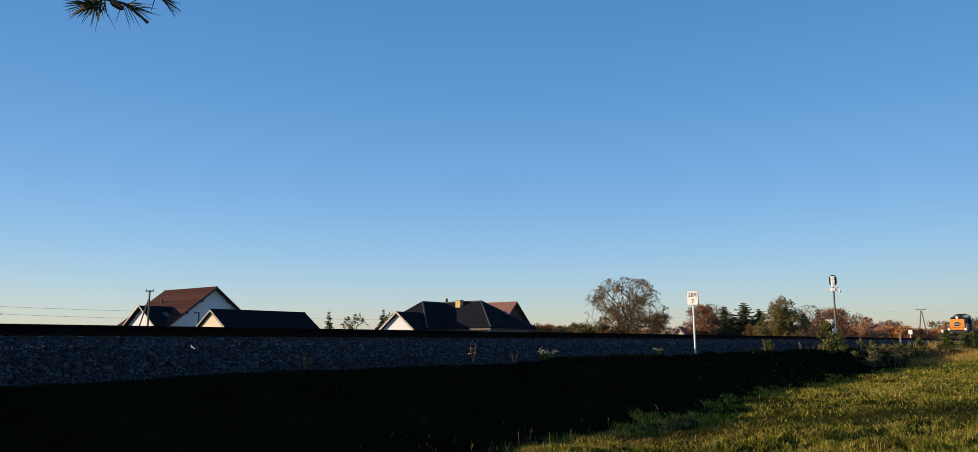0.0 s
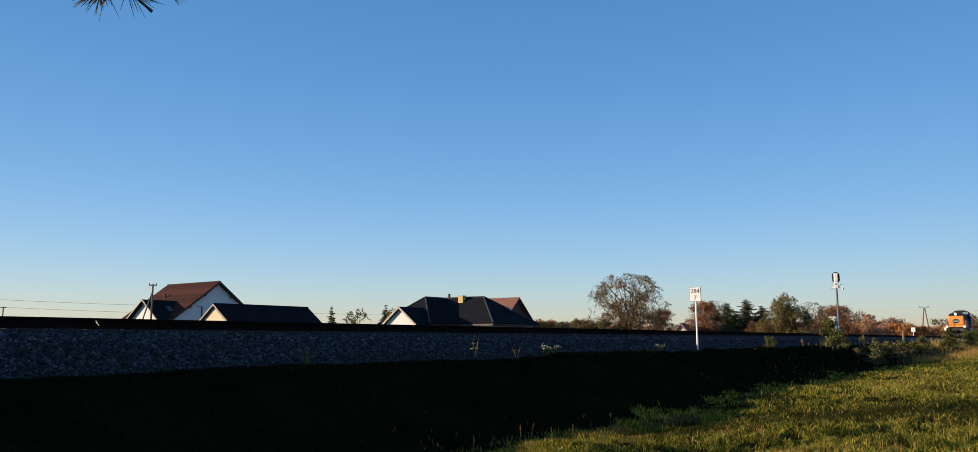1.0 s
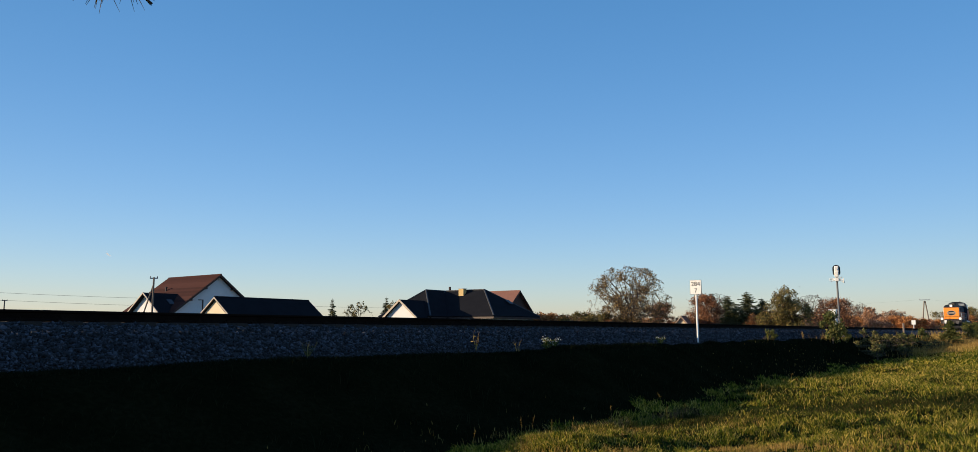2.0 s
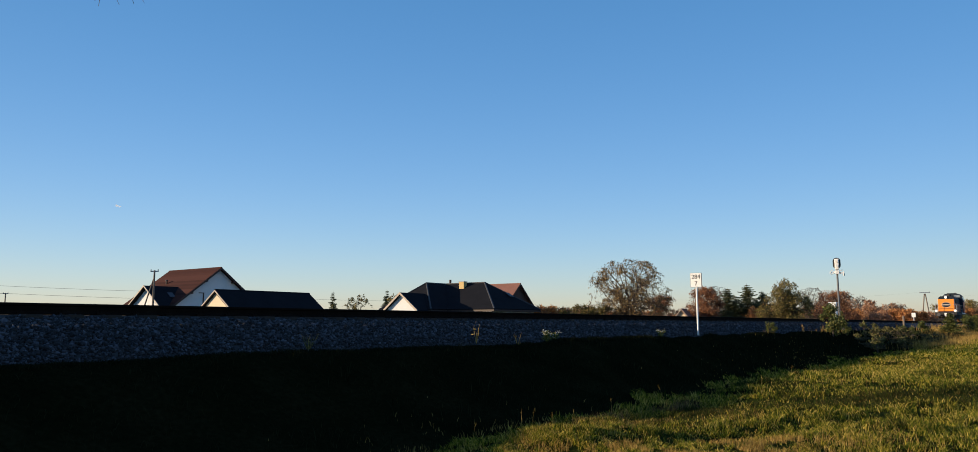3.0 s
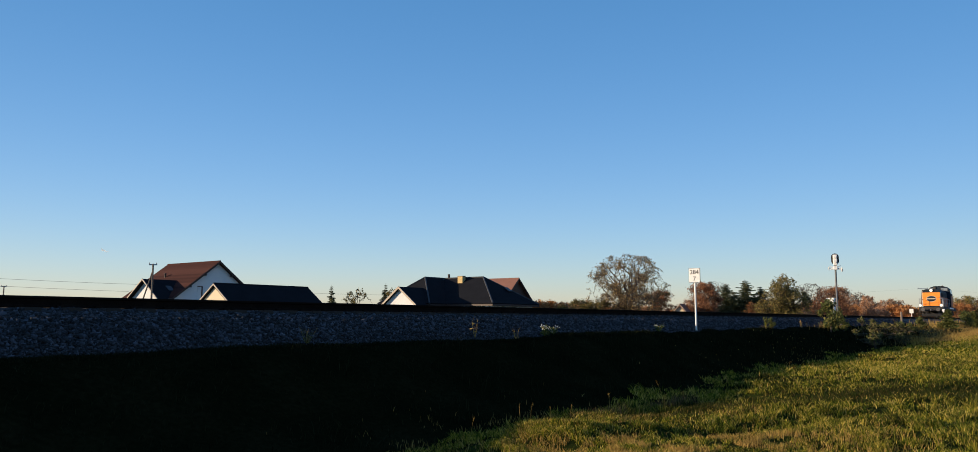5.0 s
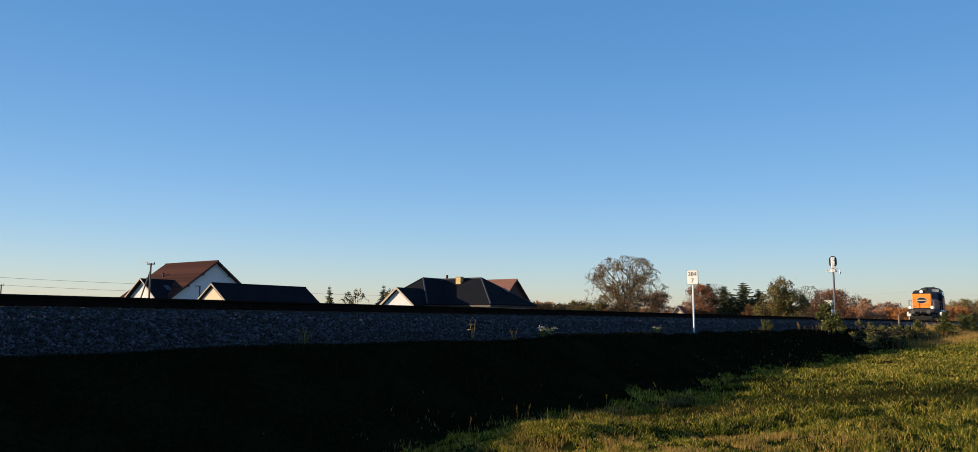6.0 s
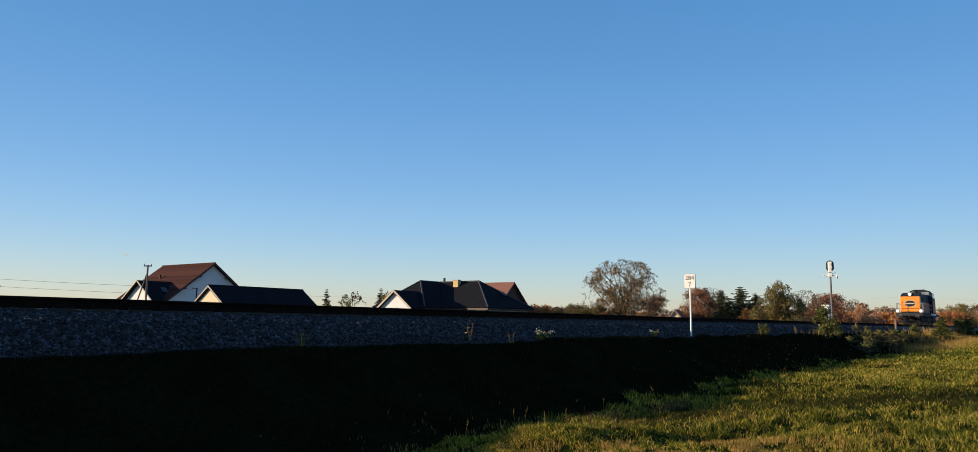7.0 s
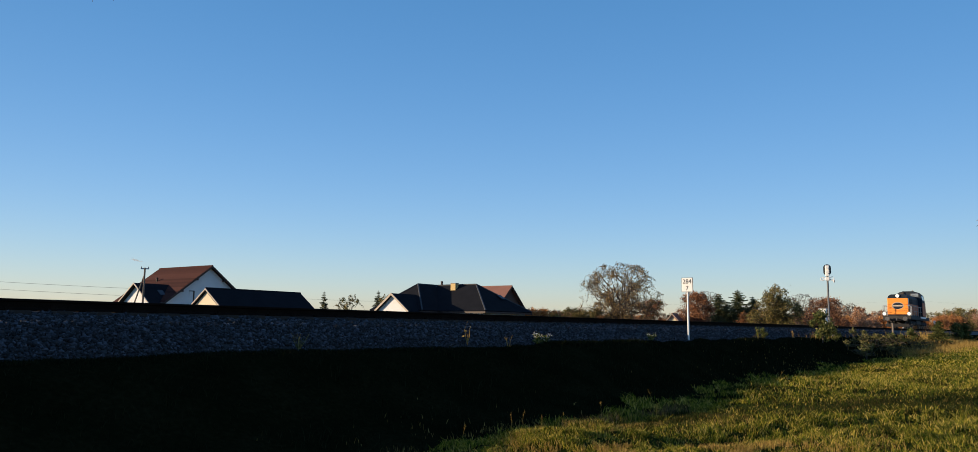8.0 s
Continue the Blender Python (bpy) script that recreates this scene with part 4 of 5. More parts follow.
def build_far_trees():
    """The wood edge beyond the fields, as seen along the track: low shrubs, then taller, thinner trees behind."""
    rng = np.random.default_rng(21)
    far = [
        (B("autumn_tree", pose(165, 33, 0), 6.6, 7.4, L_HAZED_TAN, 3600, 0.25, 61, "far russet tree at the edge of a wood", fork=0.12, scatter=0.3, n1=13, n2=4, n3=1, group="far autumn trees"), 6.6),
        (B("autumn_tree", pose(171, 30.2, 0), 7.0, 5.0, L_HAZED_TAN, 3200, 0.24, 62, "far slender orange tree at the edge of a wood", fork=0.12, scatter=0.22, n1=13, n2=4, n3=1, pointed=0.6, group="far autumn trees"), 7.0),
        (B("autumn_shrub", pose(158, 37, 0), 4.6, 7.0, L_HAZED_TAN, 3200, 0.23, 63, "far low russet shrub at the edge of a wood", "shrub", fork=0.05, scatter=0.25, n1=11, n2=4, n3=1, group="far autumn shrubs"), 4.6),
        (B("autumn_shrub", pose(176, 25, 0), 4.4, 6.2, L_ORANGE, 3200, 0.23, 64, "far low orange shrub at the edge of a wood", "shrub", fork=0.05, scatter=0.25, n1=11, n2=4, n3=1, group="far autumn shrubs"), 4.4),
        (B("bare_tree", pose(182, 34, 0), 7.5, 6.0, L_TWIG, 900, 0.22, 65, "far bare tree with fine brown twigs", fork=0.15, n1=12, n2=6, n3=3, group="far bare trees"), 7.5),
        (B("olive_tree", pose(236, 18.6, 0), 8.0, 8.6, L_OLIVE, 3600, 0.25, 66, "far olive-green tree at the edge of a wood", fork=0.1, scatter=0.3, n1=13, n2=4, n3=1, group="far green trees"), 8.0)]

    def put(kind, bearing, dist, rise):
        """A copy at that bearing whose top shows the given rise, in thousandths of its distance, above the eye."""
        ob, tall = far[kind]
        k = (1.5 + rise * dist / 1000) / tall
        b = radians(bearing)
        wide = k * rng.uniform(0.9, 1.25)
        copy_thing(ob, pose(dist * math.cos(b), dist * math.sin(b), 0, 0, 0, rng.uniform(0, 360)) @ Matrix.Diagonal((wide, wide, k, 1)))

    b = 16.5
    while b > 3.0:
        edge = 18.6 / math.sin(radians(b))
        put((2, 3, 3, 2)[rng.integers(0, 4)], b, max(148, edge) * rng.uniform(1.0, 1.12), rng.uniform(13, 19))
        if rng.random() < 0.6:
            put((0, 1, 4, 5, 0)[rng.integers(0, 5)], b - 0.2, max(185, edge) * rng.uniform(1.1, 1.3), rng.uniform(16, 24))
        b -= rng.uniform(0.4, 0.75)
    put(1, 10.1, 165, 29)
    put(3, 7.3, 152, 14)
    put(2, 6.75, 158, 13)
    put(1, 9.6, 172, 23)
    put(4, 8.6, 180, 24)
    put(5, 4.3, 250, 29)
    put(5, 5.0, 262, 24)
    put(0, 3.4, 330, 25)
    # wood edge on the near side of the line, far off
    for k in range(14):
        x, y = rng.uniform(150, 300), rng.uniform(-14, 6)
        ob, tall = far[(0, 1, 2, 3, 0, 2)[k % 6]]
        copy_thing(ob, pose(x, y, 0, 0, 0, rng.uniform(0, 360)) @ Matrix.Scale((1.5 + rng.uniform(12, 22) * x / 1000) / tall, 4))
    # behind the gardens
    for k in range(34):
        put((2, 3, 2, 4)[k % 4], 12 + 20 * (k + rng.random()) / 34, rng.uniform(135, 175), rng.uniform(13, 20))
    for k in range(9):
        put((2, 2, 4)[k % 3], 29.0 + 0.6 * k, rng.uniform(106, 125), rng.uniform(18, 24))
    put(3, 31.9, 104, 24)
    put(3, 31.0, 108, 22)


build_far_trees()

# brambles and shrubs along the foot of the bank
BR = dict(category="shrub", group="brambles", fork=0.05, n1=9, n2=4, n3=2)


def gz(x, y):
    return float(ground_z(x, y))


b1 = B("bramble", pose(43.6, 9.5, gz(43.6, 9.5)), 1.65, 1.25, L_GREEN, 2000, 0.11, 31, "leafy green shrub growing before the relay cabinet", scatter=0.08, **BR)
b2 = B("bramble", pose(50, 8.4, gz(50, 8.4)), 0.9, 2.2, L_BRAMBLE, 520, 0.11, 32, "sprawling bramble bush with dull green leaves", scatter=0.1, **BR)
b3 = B("bramble", pose(56, 8.2, gz(56, 8.2)), 1.0, 2.6, L_BRAMBLE, 560, 0.11, 33, "sprawling bramble bush with olive and yellow leaves", scatter=0.1, **BR)


b4 = B("bramble", pose(57.5, 8.4, gz(57.5, 8.4)), 1.15, 0.9, L_SHOOT, 120, 0.15, 34, "upright bramble shoots with yellow-green leaves", scatter=0.06, **{**BR, "n1": 5, "n2": 3})


def build_brambles():
    rng = np.random.default_rng(5)
    for k in range(34):
        x = 46 + 60 * rng.random() ** 1.3
        y = rng.uniform(7.2 if x < 60 else 7.8, 9.4)
        kind = (b2, b3)[rng.integers(0, 2)]
        s = rng.uniform(0.5, 0.95) * min(1.2, 0.5 + x / 120)
        copy_thing(kind, pose(x, y, gz(x, y), 0, 0, rng.uniform(0, 360)) @ Matrix.Diagonal((s, s, s * rng.uniform(0.22, 0.45), 1)))
    for k in range(26):
        x = 44 + 42 * rng.random() ** 1.2
        y = rng.uniform(7.4, 9.8)
        s = rng.uniform(0.3, 0.75)
        copy_thing(b4, pose(x, y, gz(x, y), rng.normal(0, 14), rng.normal(0, 14), rng.uniform(0, 360)) @ Matrix.Scale(s, 4))
    for x, y, k in ((46.2, 9.4, 0.45), (47.6, 10.0, 0.42), (60.5, 8.6, 0.62), (66, 8.8, 0.5), (73, 9.0, 0.7), (35.5, 10.2, 0.3), (108, 8.6, 1.3)):
        copy_thing(b1, pose(x, y, gz(x, y), 0, 0, 50 * k) @ Matrix.Scale(k, 4))


build_brambles()


def tall_grass(n, cx, cy, sx, sy, h0, h1, seed, w=0.01, clumps=0.0):
    rng = np.random.default_rng(seed)
    xy = np.column_stack([rng.normal(cx, sx, n), rng.normal(cy, sy, n)])
    xy = xy[0.6 * patches(xy[:, 0], xy[:, 1], 0.5, seed + 50) + 0.4 * patches(xy[:, 0], xy[:, 1], 0.15, seed + 51) >= clumps]
    n = len(xy)
    return blades(xy, rng.uniform(h0, h1, n), np.full(n, w) * (0.6 + np.hypot(cx, cy) / 40), rng, 0.28)


def build_dry_grass():
    """Dry, straw-coloured grass on the bank's foot and in patches of the meadow."""
    sets = [tall_grass(9000, 84, 6.4, 12, 1.0, 0.12, 0.42, 1, 0.007), tall_grass(4500, 100, 8.2, 13, 0.9, 0.3, 0.75, 2), tall_grass(1500, 64, 7.3, 5, 0.5, 0.15, 0.5, 3, 0.007),
            tall_grass(52000, 9.4, 4.0, 1.4, 1.2, 0.02, 0.11, 6, 0.007, 0.5), tall_grass(2200, 12.5, 4.0, 1.6, 0.8, 0.02, 0.08, 17, 0.006, 0.5), tall_grass(2500, 20, 4.4, 5, 0.8, 0.03, 0.09, 19, 0.006, 0.5), tall_grass(9000, 33, 4.0, 6, 1.9, 0.03, 0.10, 21, 0.009),
            tall_grass(60, 46, 9.9, 2.5, 0.15, 0.2, 0.5, 9, 0.008), tall_grass(26, 34.6, 10.1, 0.5, 0.1, 0.1, 0.3, 10, 0.006)]
    off, vs, fs = 0, [], []
    for v, f in sets:
        vs.append(v)
        fs.append(f + off)
        off += len(v)
    tagged(new("dry_grass", raw_mesh("dry_grass", np.concatenate(vs), np.concatenate(fs), DRY)), "tall dry straw-coloured grass along the foot of the bank", "grass", kind="stuff")


build_dry_grass()


def build_tussocks():
    for n, x, y, sx, seed in ((420, 11.7, 6.0, 0.30, 4), (380, 13.7, 6.05, 0.28, 5), (420, 14.7, 6.1, 0.30, 7), (160, 15.6, 6.15, 0.2, 8)):
        v, f = tall_grass(n, x, y, sx, 0.12, 0.05, 0.22, seed, 0.0045)
        tagged(new("grass_tussock", raw_mesh("grass_tussock", v, f, TUSSOCK)), "brown tussock of dead grass at the edge of the shade", "tussock", kind="stuff")


build_tussocks()


def stalk(m, h, lean, seed):
    """A thin dry grass stem with a feathery seed head."""
    rng = np.random.default_rng(seed)
    t = thing("grass_stalk", m, "thin pale grass stalk with a dry seed head", "grass stalk", "stalks at the edge of the shade")
    pts = [Vector((lean * h * f * f, 0, h * f)) for f in (0, 0.35, 0.7, 1.0)]
    bm = bmesh.new()
    for p, q in zip(pts, pts[1:]):
        rod(bm, p, q, 0.0022, 0.0018, 4)
    part("stem", bm, DRY, t)
    bm = bmesh.new()
    for k in range(14):
        p = pts[2].lerp(pts[3], 0.35 + 0.65 * k / 13)
        rod(bm, p, p + Vector((rng.normal(0, 0.012), rng.normal(0, 0.012), rng.uniform(0.01, 0.03))), 0.0022, 0.001, 3)
    part("seed_head", bm, DRY, t)
    return t


def build_stalks():
    rng = np.random.default_rng(41)
    first = [stalk(pose(x, y, float(ground_z(x, y)) - 0.01, 0, 0, a), h, ln, i) for i, (x, y, h, ln, a) in enumerate(((9.6, 6.35, 0.30, -0.1, 20), (12.6, 6.45, 0.32, 0.25, 200), (15.0, 6.5, 0.42, 0.3, 130)))]
    for k in range(46):
        x = rng.uniform(7.6, 30)
        y = 6.05 + rng.normal(0, 0.22) + 0.02 * max(0, x - 18)
        copy_thing(first[k % 3], pose(x, y, float(ground_z(x, y)) - 0.01, rng.normal(0, 8), rng.normal(0, 8), rng.uniform(0, 360)) @ Matrix.Scale(rng.uniform(0.35, 0.85), 4))


build_stalks()


def weed(x, y, h, n, seed, label, flowers=0, material=None, leafy=9):
    rng = np.random.default_rng(seed)
    z = 1.04 + max(0.0, (y - 10.3) * 0.59)
    t = thing("weed", pose(x, y, z), label, "weed", "weeds on the ballast")
    bm = bmesh.new()
    tops = []
    for k in range(n):
        a = rng.uniform(0, 6.283)
        out = (1.1 if flowers else 0.3 if leafy > 1 else 0.9) * h
        bend = Vector(rng.normal(0, 0.03 if leafy > 1 else 0.12, 3)) * h
        tip = Vector((math.cos(a) * out * rng.random(), math.sin(a) * out * 0.5 * rng.random(), h * rng.uniform(0.6, 1)))
        mid = tip * 0.5 + Vector((0, 0, 0.12 * h)) + bend
        rod(bm, (0, 0, -0.05), mid, 0.005, 0.004, 4)
        rod(bm, mid, tip, 0.004, 0.002, 4)
        tops.append(tip)
    part("stem", bm, material or BLADE, t)
    tops = np.array(tops)
    if leafy:
        m = n * leafy
        pts = tops[rng.integers(0, n, m)] * rng.uniform(0.25, 1, (m, 1)) + rng.normal(0, 0.025, (m, 3))
        v, f = quads_cloud(pts, 0.06, rng)
        ob = new("foliage", raw_mesh("foliage", v, f, material or L_GREEN))
        ob.parent = t
    if flowers:
        v, f = quads_cloud(tops[rng.integers(0, n, flowers)] + rng.normal(0, 0.03, (flowers, 3)), 0.026, rng)
        ob = new("blossom", raw_mesh("blossom", v, f, PETAL))
        ob.parent = t


weed(16.8, 10.35, 0.26, 12, 1, "low weed with small white blossoms at the ballast's foot", 60)
weed(17.3, 10.4, 0.24, 10, 2, "low weed with small white blossoms at the ballast's foot", 40)
weed(23.9, 10.4, 0.26, 9, 3, "low weed with small white blossoms at the ballast's foot", 30)
weed(35.1, 10.3, 0.6, 10, 4, "upright green weed at the ballast's foot")
weed(9.15, 10.4, 0.26, 11, 5, "green grass-like weed in the ballast", 0, L_SHOOT, 0)
weed(40.5, 10.2, 0.5, 8, 6, "brownish weed at the ballast's foot", 0, L_WALNUT)
weed(14.0, 10.45, 0.5, 4, 7, "dry bare weed stalk in the ballast", 0, DRY, 1)
weed(15.2, 10.15, 0.3, 6, 8, "dry bare weed stalk in the ballast", 0, DRY, 0)


# ---- locomotive ----
def build_loco():
    """Local x points forwards, the front buffers at x = 0, rail top at z = 0."""
    t = thing("locomotive", pose(150, TRACK_Y, RAIL_Z, 0, 0, 180), "orange and dark blue diesel locomotive with lit headlights on the track", "locomotive")
    fr = part("underframe", box(bmesh.new(), (-8.8, 0, 1.2), (16.4, 2.8, 0.42), 0.03), GRIME, t)
    for s in (-1, 1):
        part("sill_stripe", box(bmesh.new(), (-11.0, s * 1.415, 1.32), (5.0, 0.03, 0.2), 0.005), WHITE, fr, "white stripe")
    # long engine hood with an orange front plate
    hood = part("engine_hood", box(bmesh.new(), (-5.95, 0, 2.44), (8.5, 2.06, 2.05), 0.08), NAVY, t, "dark blue engine hood")
    face = part("front_plate", box(bmesh.new(), (-1.70, 0, 2.46), (0.14, 2.1, 1.80), 0.05), ORANGE, t, "bright orange front plate")
    for s in (-1, 1):
        for k in range(3):
            bm = box(bmesh.new(), (-2.75 - 1.1 * k, s * 1.035, 3.1), (0.95, 0.04, 0.55), 0.01)
            for i in range(4):
                box(bm, (-2.75 - 1.1 * k, s * 1.055, 2.92 + 0.12 * i), (0.85, 0.03, 0.08), 0.004, rx=s * 18)
            part("louvre", bm, GRIME, hood)
        part("side_band", box(bmesh.new(), (-6.15, s * 1.04, 2.15), (7.9, 0.03, 1.2), 0.008), ORANGE_DULL, hood, "dull red-orange side band")
        for i in range(7):
            part("hood_door", box(bmesh.new(), (-2.75 - 1.1 * i, s * 1.055, 2.15), (1.0, 0.03, 1.1), 0.01), ORANGE_DULL, hood)
    bm = bmesh.new()
    prism(bm, [(-1.02, 3.36), (1.02, 3.36), (0.94, 3.62), (0.68, 3.8), (-0.68, 3.8), (-0.94, 3.62)], "x", -10.15, -1.8)
    part("hood_top", bm, NAVY, t, "dark blue hood roof with sloping edges")
    ring = [(math.cos(k * math.pi / 12), math.sin(k * math.pi / 12)) for k in range(24)]
    rim = prism(bmesh.new(), [(0.60 * u, 2.52 + 0.40 * v) for u, v in ring], "x", -1.64, -1.625)
    part("emblem_rim", rim, SOFFIT, face, "pale emblem outline")
    logo = part("emblem", prism(bmesh.new(), [(0.53 * u, 2.52 + 0.34 * v) for u, v in ring], "x", -1.635, -1.61), NAVY, face, "dark oval emblem with a pale bar")
    part("emblem_bar", box(bmesh.new(), (-1.60, 0, 2.52), (0.015, 1.0, 0.15), 0.004), SOFFIT, logo, "pale bar")
    for s in (-1, 1):
        part("corner_stripe", box(bmesh.new(), (-1.95, s * 1.055, 2.75), (0.3, 0.03, 1.25), 0.005), WHITE, hood, "white corner stripe")
        for k in range(3):
            part("footrest", box(bmesh.new(), (-1.60, s * 0.86, 1.75 + 0.45 * k), (0.05, 0.3, 0.03), 0.005), ORANGE_DULL, face)
    part("grab_rail", rod(bmesh.new(), (-1.58, -0.92, 1.95), (-1.58, 0.92, 1.95), 0.02, n=6), GRIME, face)
    top = part("top_headlight", rod(bmesh.new(), (-1.95, 0, 3.62), (-1.68, 0, 3.62), 0.21, 0.24, 16), NAVY, t)
    part("lens", rod(bmesh.new(), (-1.68, 0, 3.62), (-1.66, 0, 3.62), 0.19, n=16), LAMP, top, "glowing headlight lens")
    part("exhaust", rod(bmesh.new(), (-6.4, 0.0, 3.7), (-6.4, 0.0, 4.2), 0.3, 0.26, 12), GRIME, t)
    # cab
    cab = bmesh.new()
    prism(cab, [(-1.45, 1.42), (1.45, 1.42), (1.45, 3.35), (1.34, 4.0), (0.95, 4.38), (0.4, 4.5), (-0.4, 4.5), (-0.95, 4.38), (-1.34, 4.0), (-1.45, 3.35)], "x", -12.9, -10.2)
    cab_o = part("cab", cab, NAVY, t, "dark blue driver's cab")
    part("roof_edge", box(bmesh.new(), (-11.55, 0, 4.47), (2.9, 1.2, 0.06), 0.02), NAVY, cab_o)
    for s in (-1, 1):
        part("cab_panel", box(bmesh.new(), (-11.55, s * 1.46, 2.3), (2.5, 0.03, 1.6), 0.008), ORANGE_DULL, cab_o, "dull red-orange side panel")
        w = part("side_window", box(bmesh.new(), (-11.4, s * 1.40, 3.65), (1.6, 0.05, 0.60), 0.02, rx=s * 10.5), GALV, cab_o)
        part("pane", box(bmesh.new(), (-11.4, s * 1.415, 3.65), (1.44, 0.05, 0.48), 0.02, rx=s * 10.5), CABGLASS, w)
        w = part("front_window", box(bmesh.new(), (-10.19, s * 0.72, 4.02), (0.05, 0.9, 0.46), 0.02), BLACK, cab_o)
        part("pane", box(bmesh.new(), (-10.175, s * 0.72, 4.02), (0.04, 0.8, 0.38), 0.02), CABGLASS, w)
    part("horn", rod(bmesh.new(), (-10.8, 0.5, 4.52), (-10.3, 0.5, 4.55), 0.04, 0.09, 10), GALV, t)
    # short rear hood
    bm = bmesh.new()
    prism(bm, [(-1.12, 1.42), (1.12, 1.42), (1.12, 3.2), (0.95, 3.5), (-0.95, 3.5), (-1.12, 3.2)], "x", -16.4, -12.9)
    rear = part("rear_hood", bm, NAVY, t, "dark blue rear hood")
    for s in (-1, 1):
        part("side_band", box(bmesh.new(), (-14.7, s * 1.13, 2.2), (3.2, 0.03, 1.1), 0.008), ORANGE_DULL, rear)
    # front end
    beam = part("buffer_beam", box(bmesh.new(), (-0.62, 0, 1.12), (0.12, 2.8, 0.5), 0.02), GRIME, t)
    for s in (-1, 1):
        b = part("buffer", rod(bmesh.new(), (-0.56, s * 0.875, 1.05), (-0.06, s * 0.875, 1.05), 0.11, 0.09, 12), GRIME, t)
        part("buffer_head", rod(bmesh.new(), (-0.06, s * 0.875, 1.05), (0.0, s * 0.875, 1.05), 0.24, 0.22, 18), STEEL, b)
        h = part("headlight", rod(bmesh.new(), (-0.75, s * 1.22, 1.62), (-0.55, s * 1.22, 1.62), 0.19, 0.22, 16), GALV, t)
        part("lens", rod(bmesh.new(), (-0.55, s * 1.22, 1.62), (-0.53, s * 1.22, 1.62), 0.165, n=16), LAMP, h, "glowing headlight lens")
        rail = bmesh.new()
        for x in (-0.75, -1.6):
            rod(rail, (x, s * 1.36, 1.4), (x, s * 1.36, 2.5), 0.03, n=6)
        for x in (-3.5, -5.4, -7.3, -9.2):
            rod(rail, (x, s * 1.36, 1.4), (x, s * 1.36, 2.5), 0.022, n=6)
        rod(rail, (-0.75, s * 1.36, 2.5), (-10.1, s * 1.36, 2.5), 0.026, n=6)
        rod(rail, (-0.75, s * 1.36, 1.95), (-10.1, s * 1.36, 1.95), 0.018, n=6)
        rod(rail, (-0.75, s * 1.36, 2.5), (-0.75, s * 1.0, 2.5), 0.03, n=6)
        part("handrail", rail, GALV, t)
        st = bmesh.new()
        for z in (0.45, 0.8, 1.15):
            box(st, (-1.1, s * 1.36, z), (0.5, 0.25, 0.04), 0.005)
        part("step", st, GRIME, t)
    hook = rod(bmesh.new(), (-0.56, 0, 1.05), (-0.2, 0, 1.05), 0.06)
    box(hook, (-0.16, 0, 0.98), (0.1, 0.08, 0.26), 0.02)
    part("coupling", hook, STEEL, t)
    part("snow_plough", box(bmesh.new(), (-0.8, 0, 0.36), (0.06, 2.3, 0.34), 0.01, ry=12), BLACK, t)
    part("fuel_tank", box(bmesh.new(), (-8.8, 0, 0.75), (4.0, 2.3, 0.6), 0.08), GRIME, t)
    wheels = []
    for bx in (-3.9, -13.7):
        bg = bmesh.new()
        for s in (-1, 1):
            box(bg, (0, s * 1.05, 0.62), (5.0, 0.16, 0.34), 0.03)
            for ax in (-1.85, 0.0, 1.85):
                box(bg, (ax, s * 1.1, 0.52), (0.4, 0.2, 0.36), 0.03)
                rod(bg, (ax + 0.35, s * 1.08, 0.6), (ax + 0.35, s * 1.08, 0.95), 0.09, n=10)
        box(bg, (0, 0, 0.7), (0.6, 2.1, 0.3), 0.03)
        bogie = part("bogie", bg, GRIME, t, m=pose(bx, 0, 0))
        for ax in (-1.85, 0.0, 1.85):
            w = bmesh.new()
            rod(w, (0, -0.85, 0), (0, 0.85, 0), 0.09, n=10)
            for s in (-1, 1):
                rod(w, (0, s * 0.69, 0), (0, s * 0.82, 0), 0.5, n=28)
                rod(w, (0, s * 0.66, 0), (0, s * 0.69, 0), 0.53, n=28)
                for k in range(6):
                    a = k * math.pi / 3
                    rod(w, (0.3 * math.cos(a), s * 0.82, 0.3 * math.sin(a)), (0.3 * math.cos(a), s * 0.84, 0.3 * math.sin(a)), 0.06, n=8)
            wh = part("wheelset", w, STEEL, bogie, "worn steel wheels", m=pose(ax, 0, 0.5))
            wheels.append((wh, ax))
    return t, wheels


loco, wheelsets = build_loco()


# ---- pine twig close to the camera ----
def needle_tuft(bm, p, d, n, length, rng, r=0.0009):
    d = Vector(d).normalized()
    for k in range(n):
        v = (d + Vector(rng.normal(0, 0.55, 3))).normalized()
        s = Vector(p) + d * rng.uniform(-0.012, 0.012)
        mid = s + v * length * rng.uniform(0.4, 0.6)
        end = mid + (v + Vector((0, 0, -0.12))).normalized() * length * rng.uniform(0.35, 0.55)
        rod(bm, s, mid, r, r, 4)
        rod(bm, mid, end, r, r * 0.4, 4)


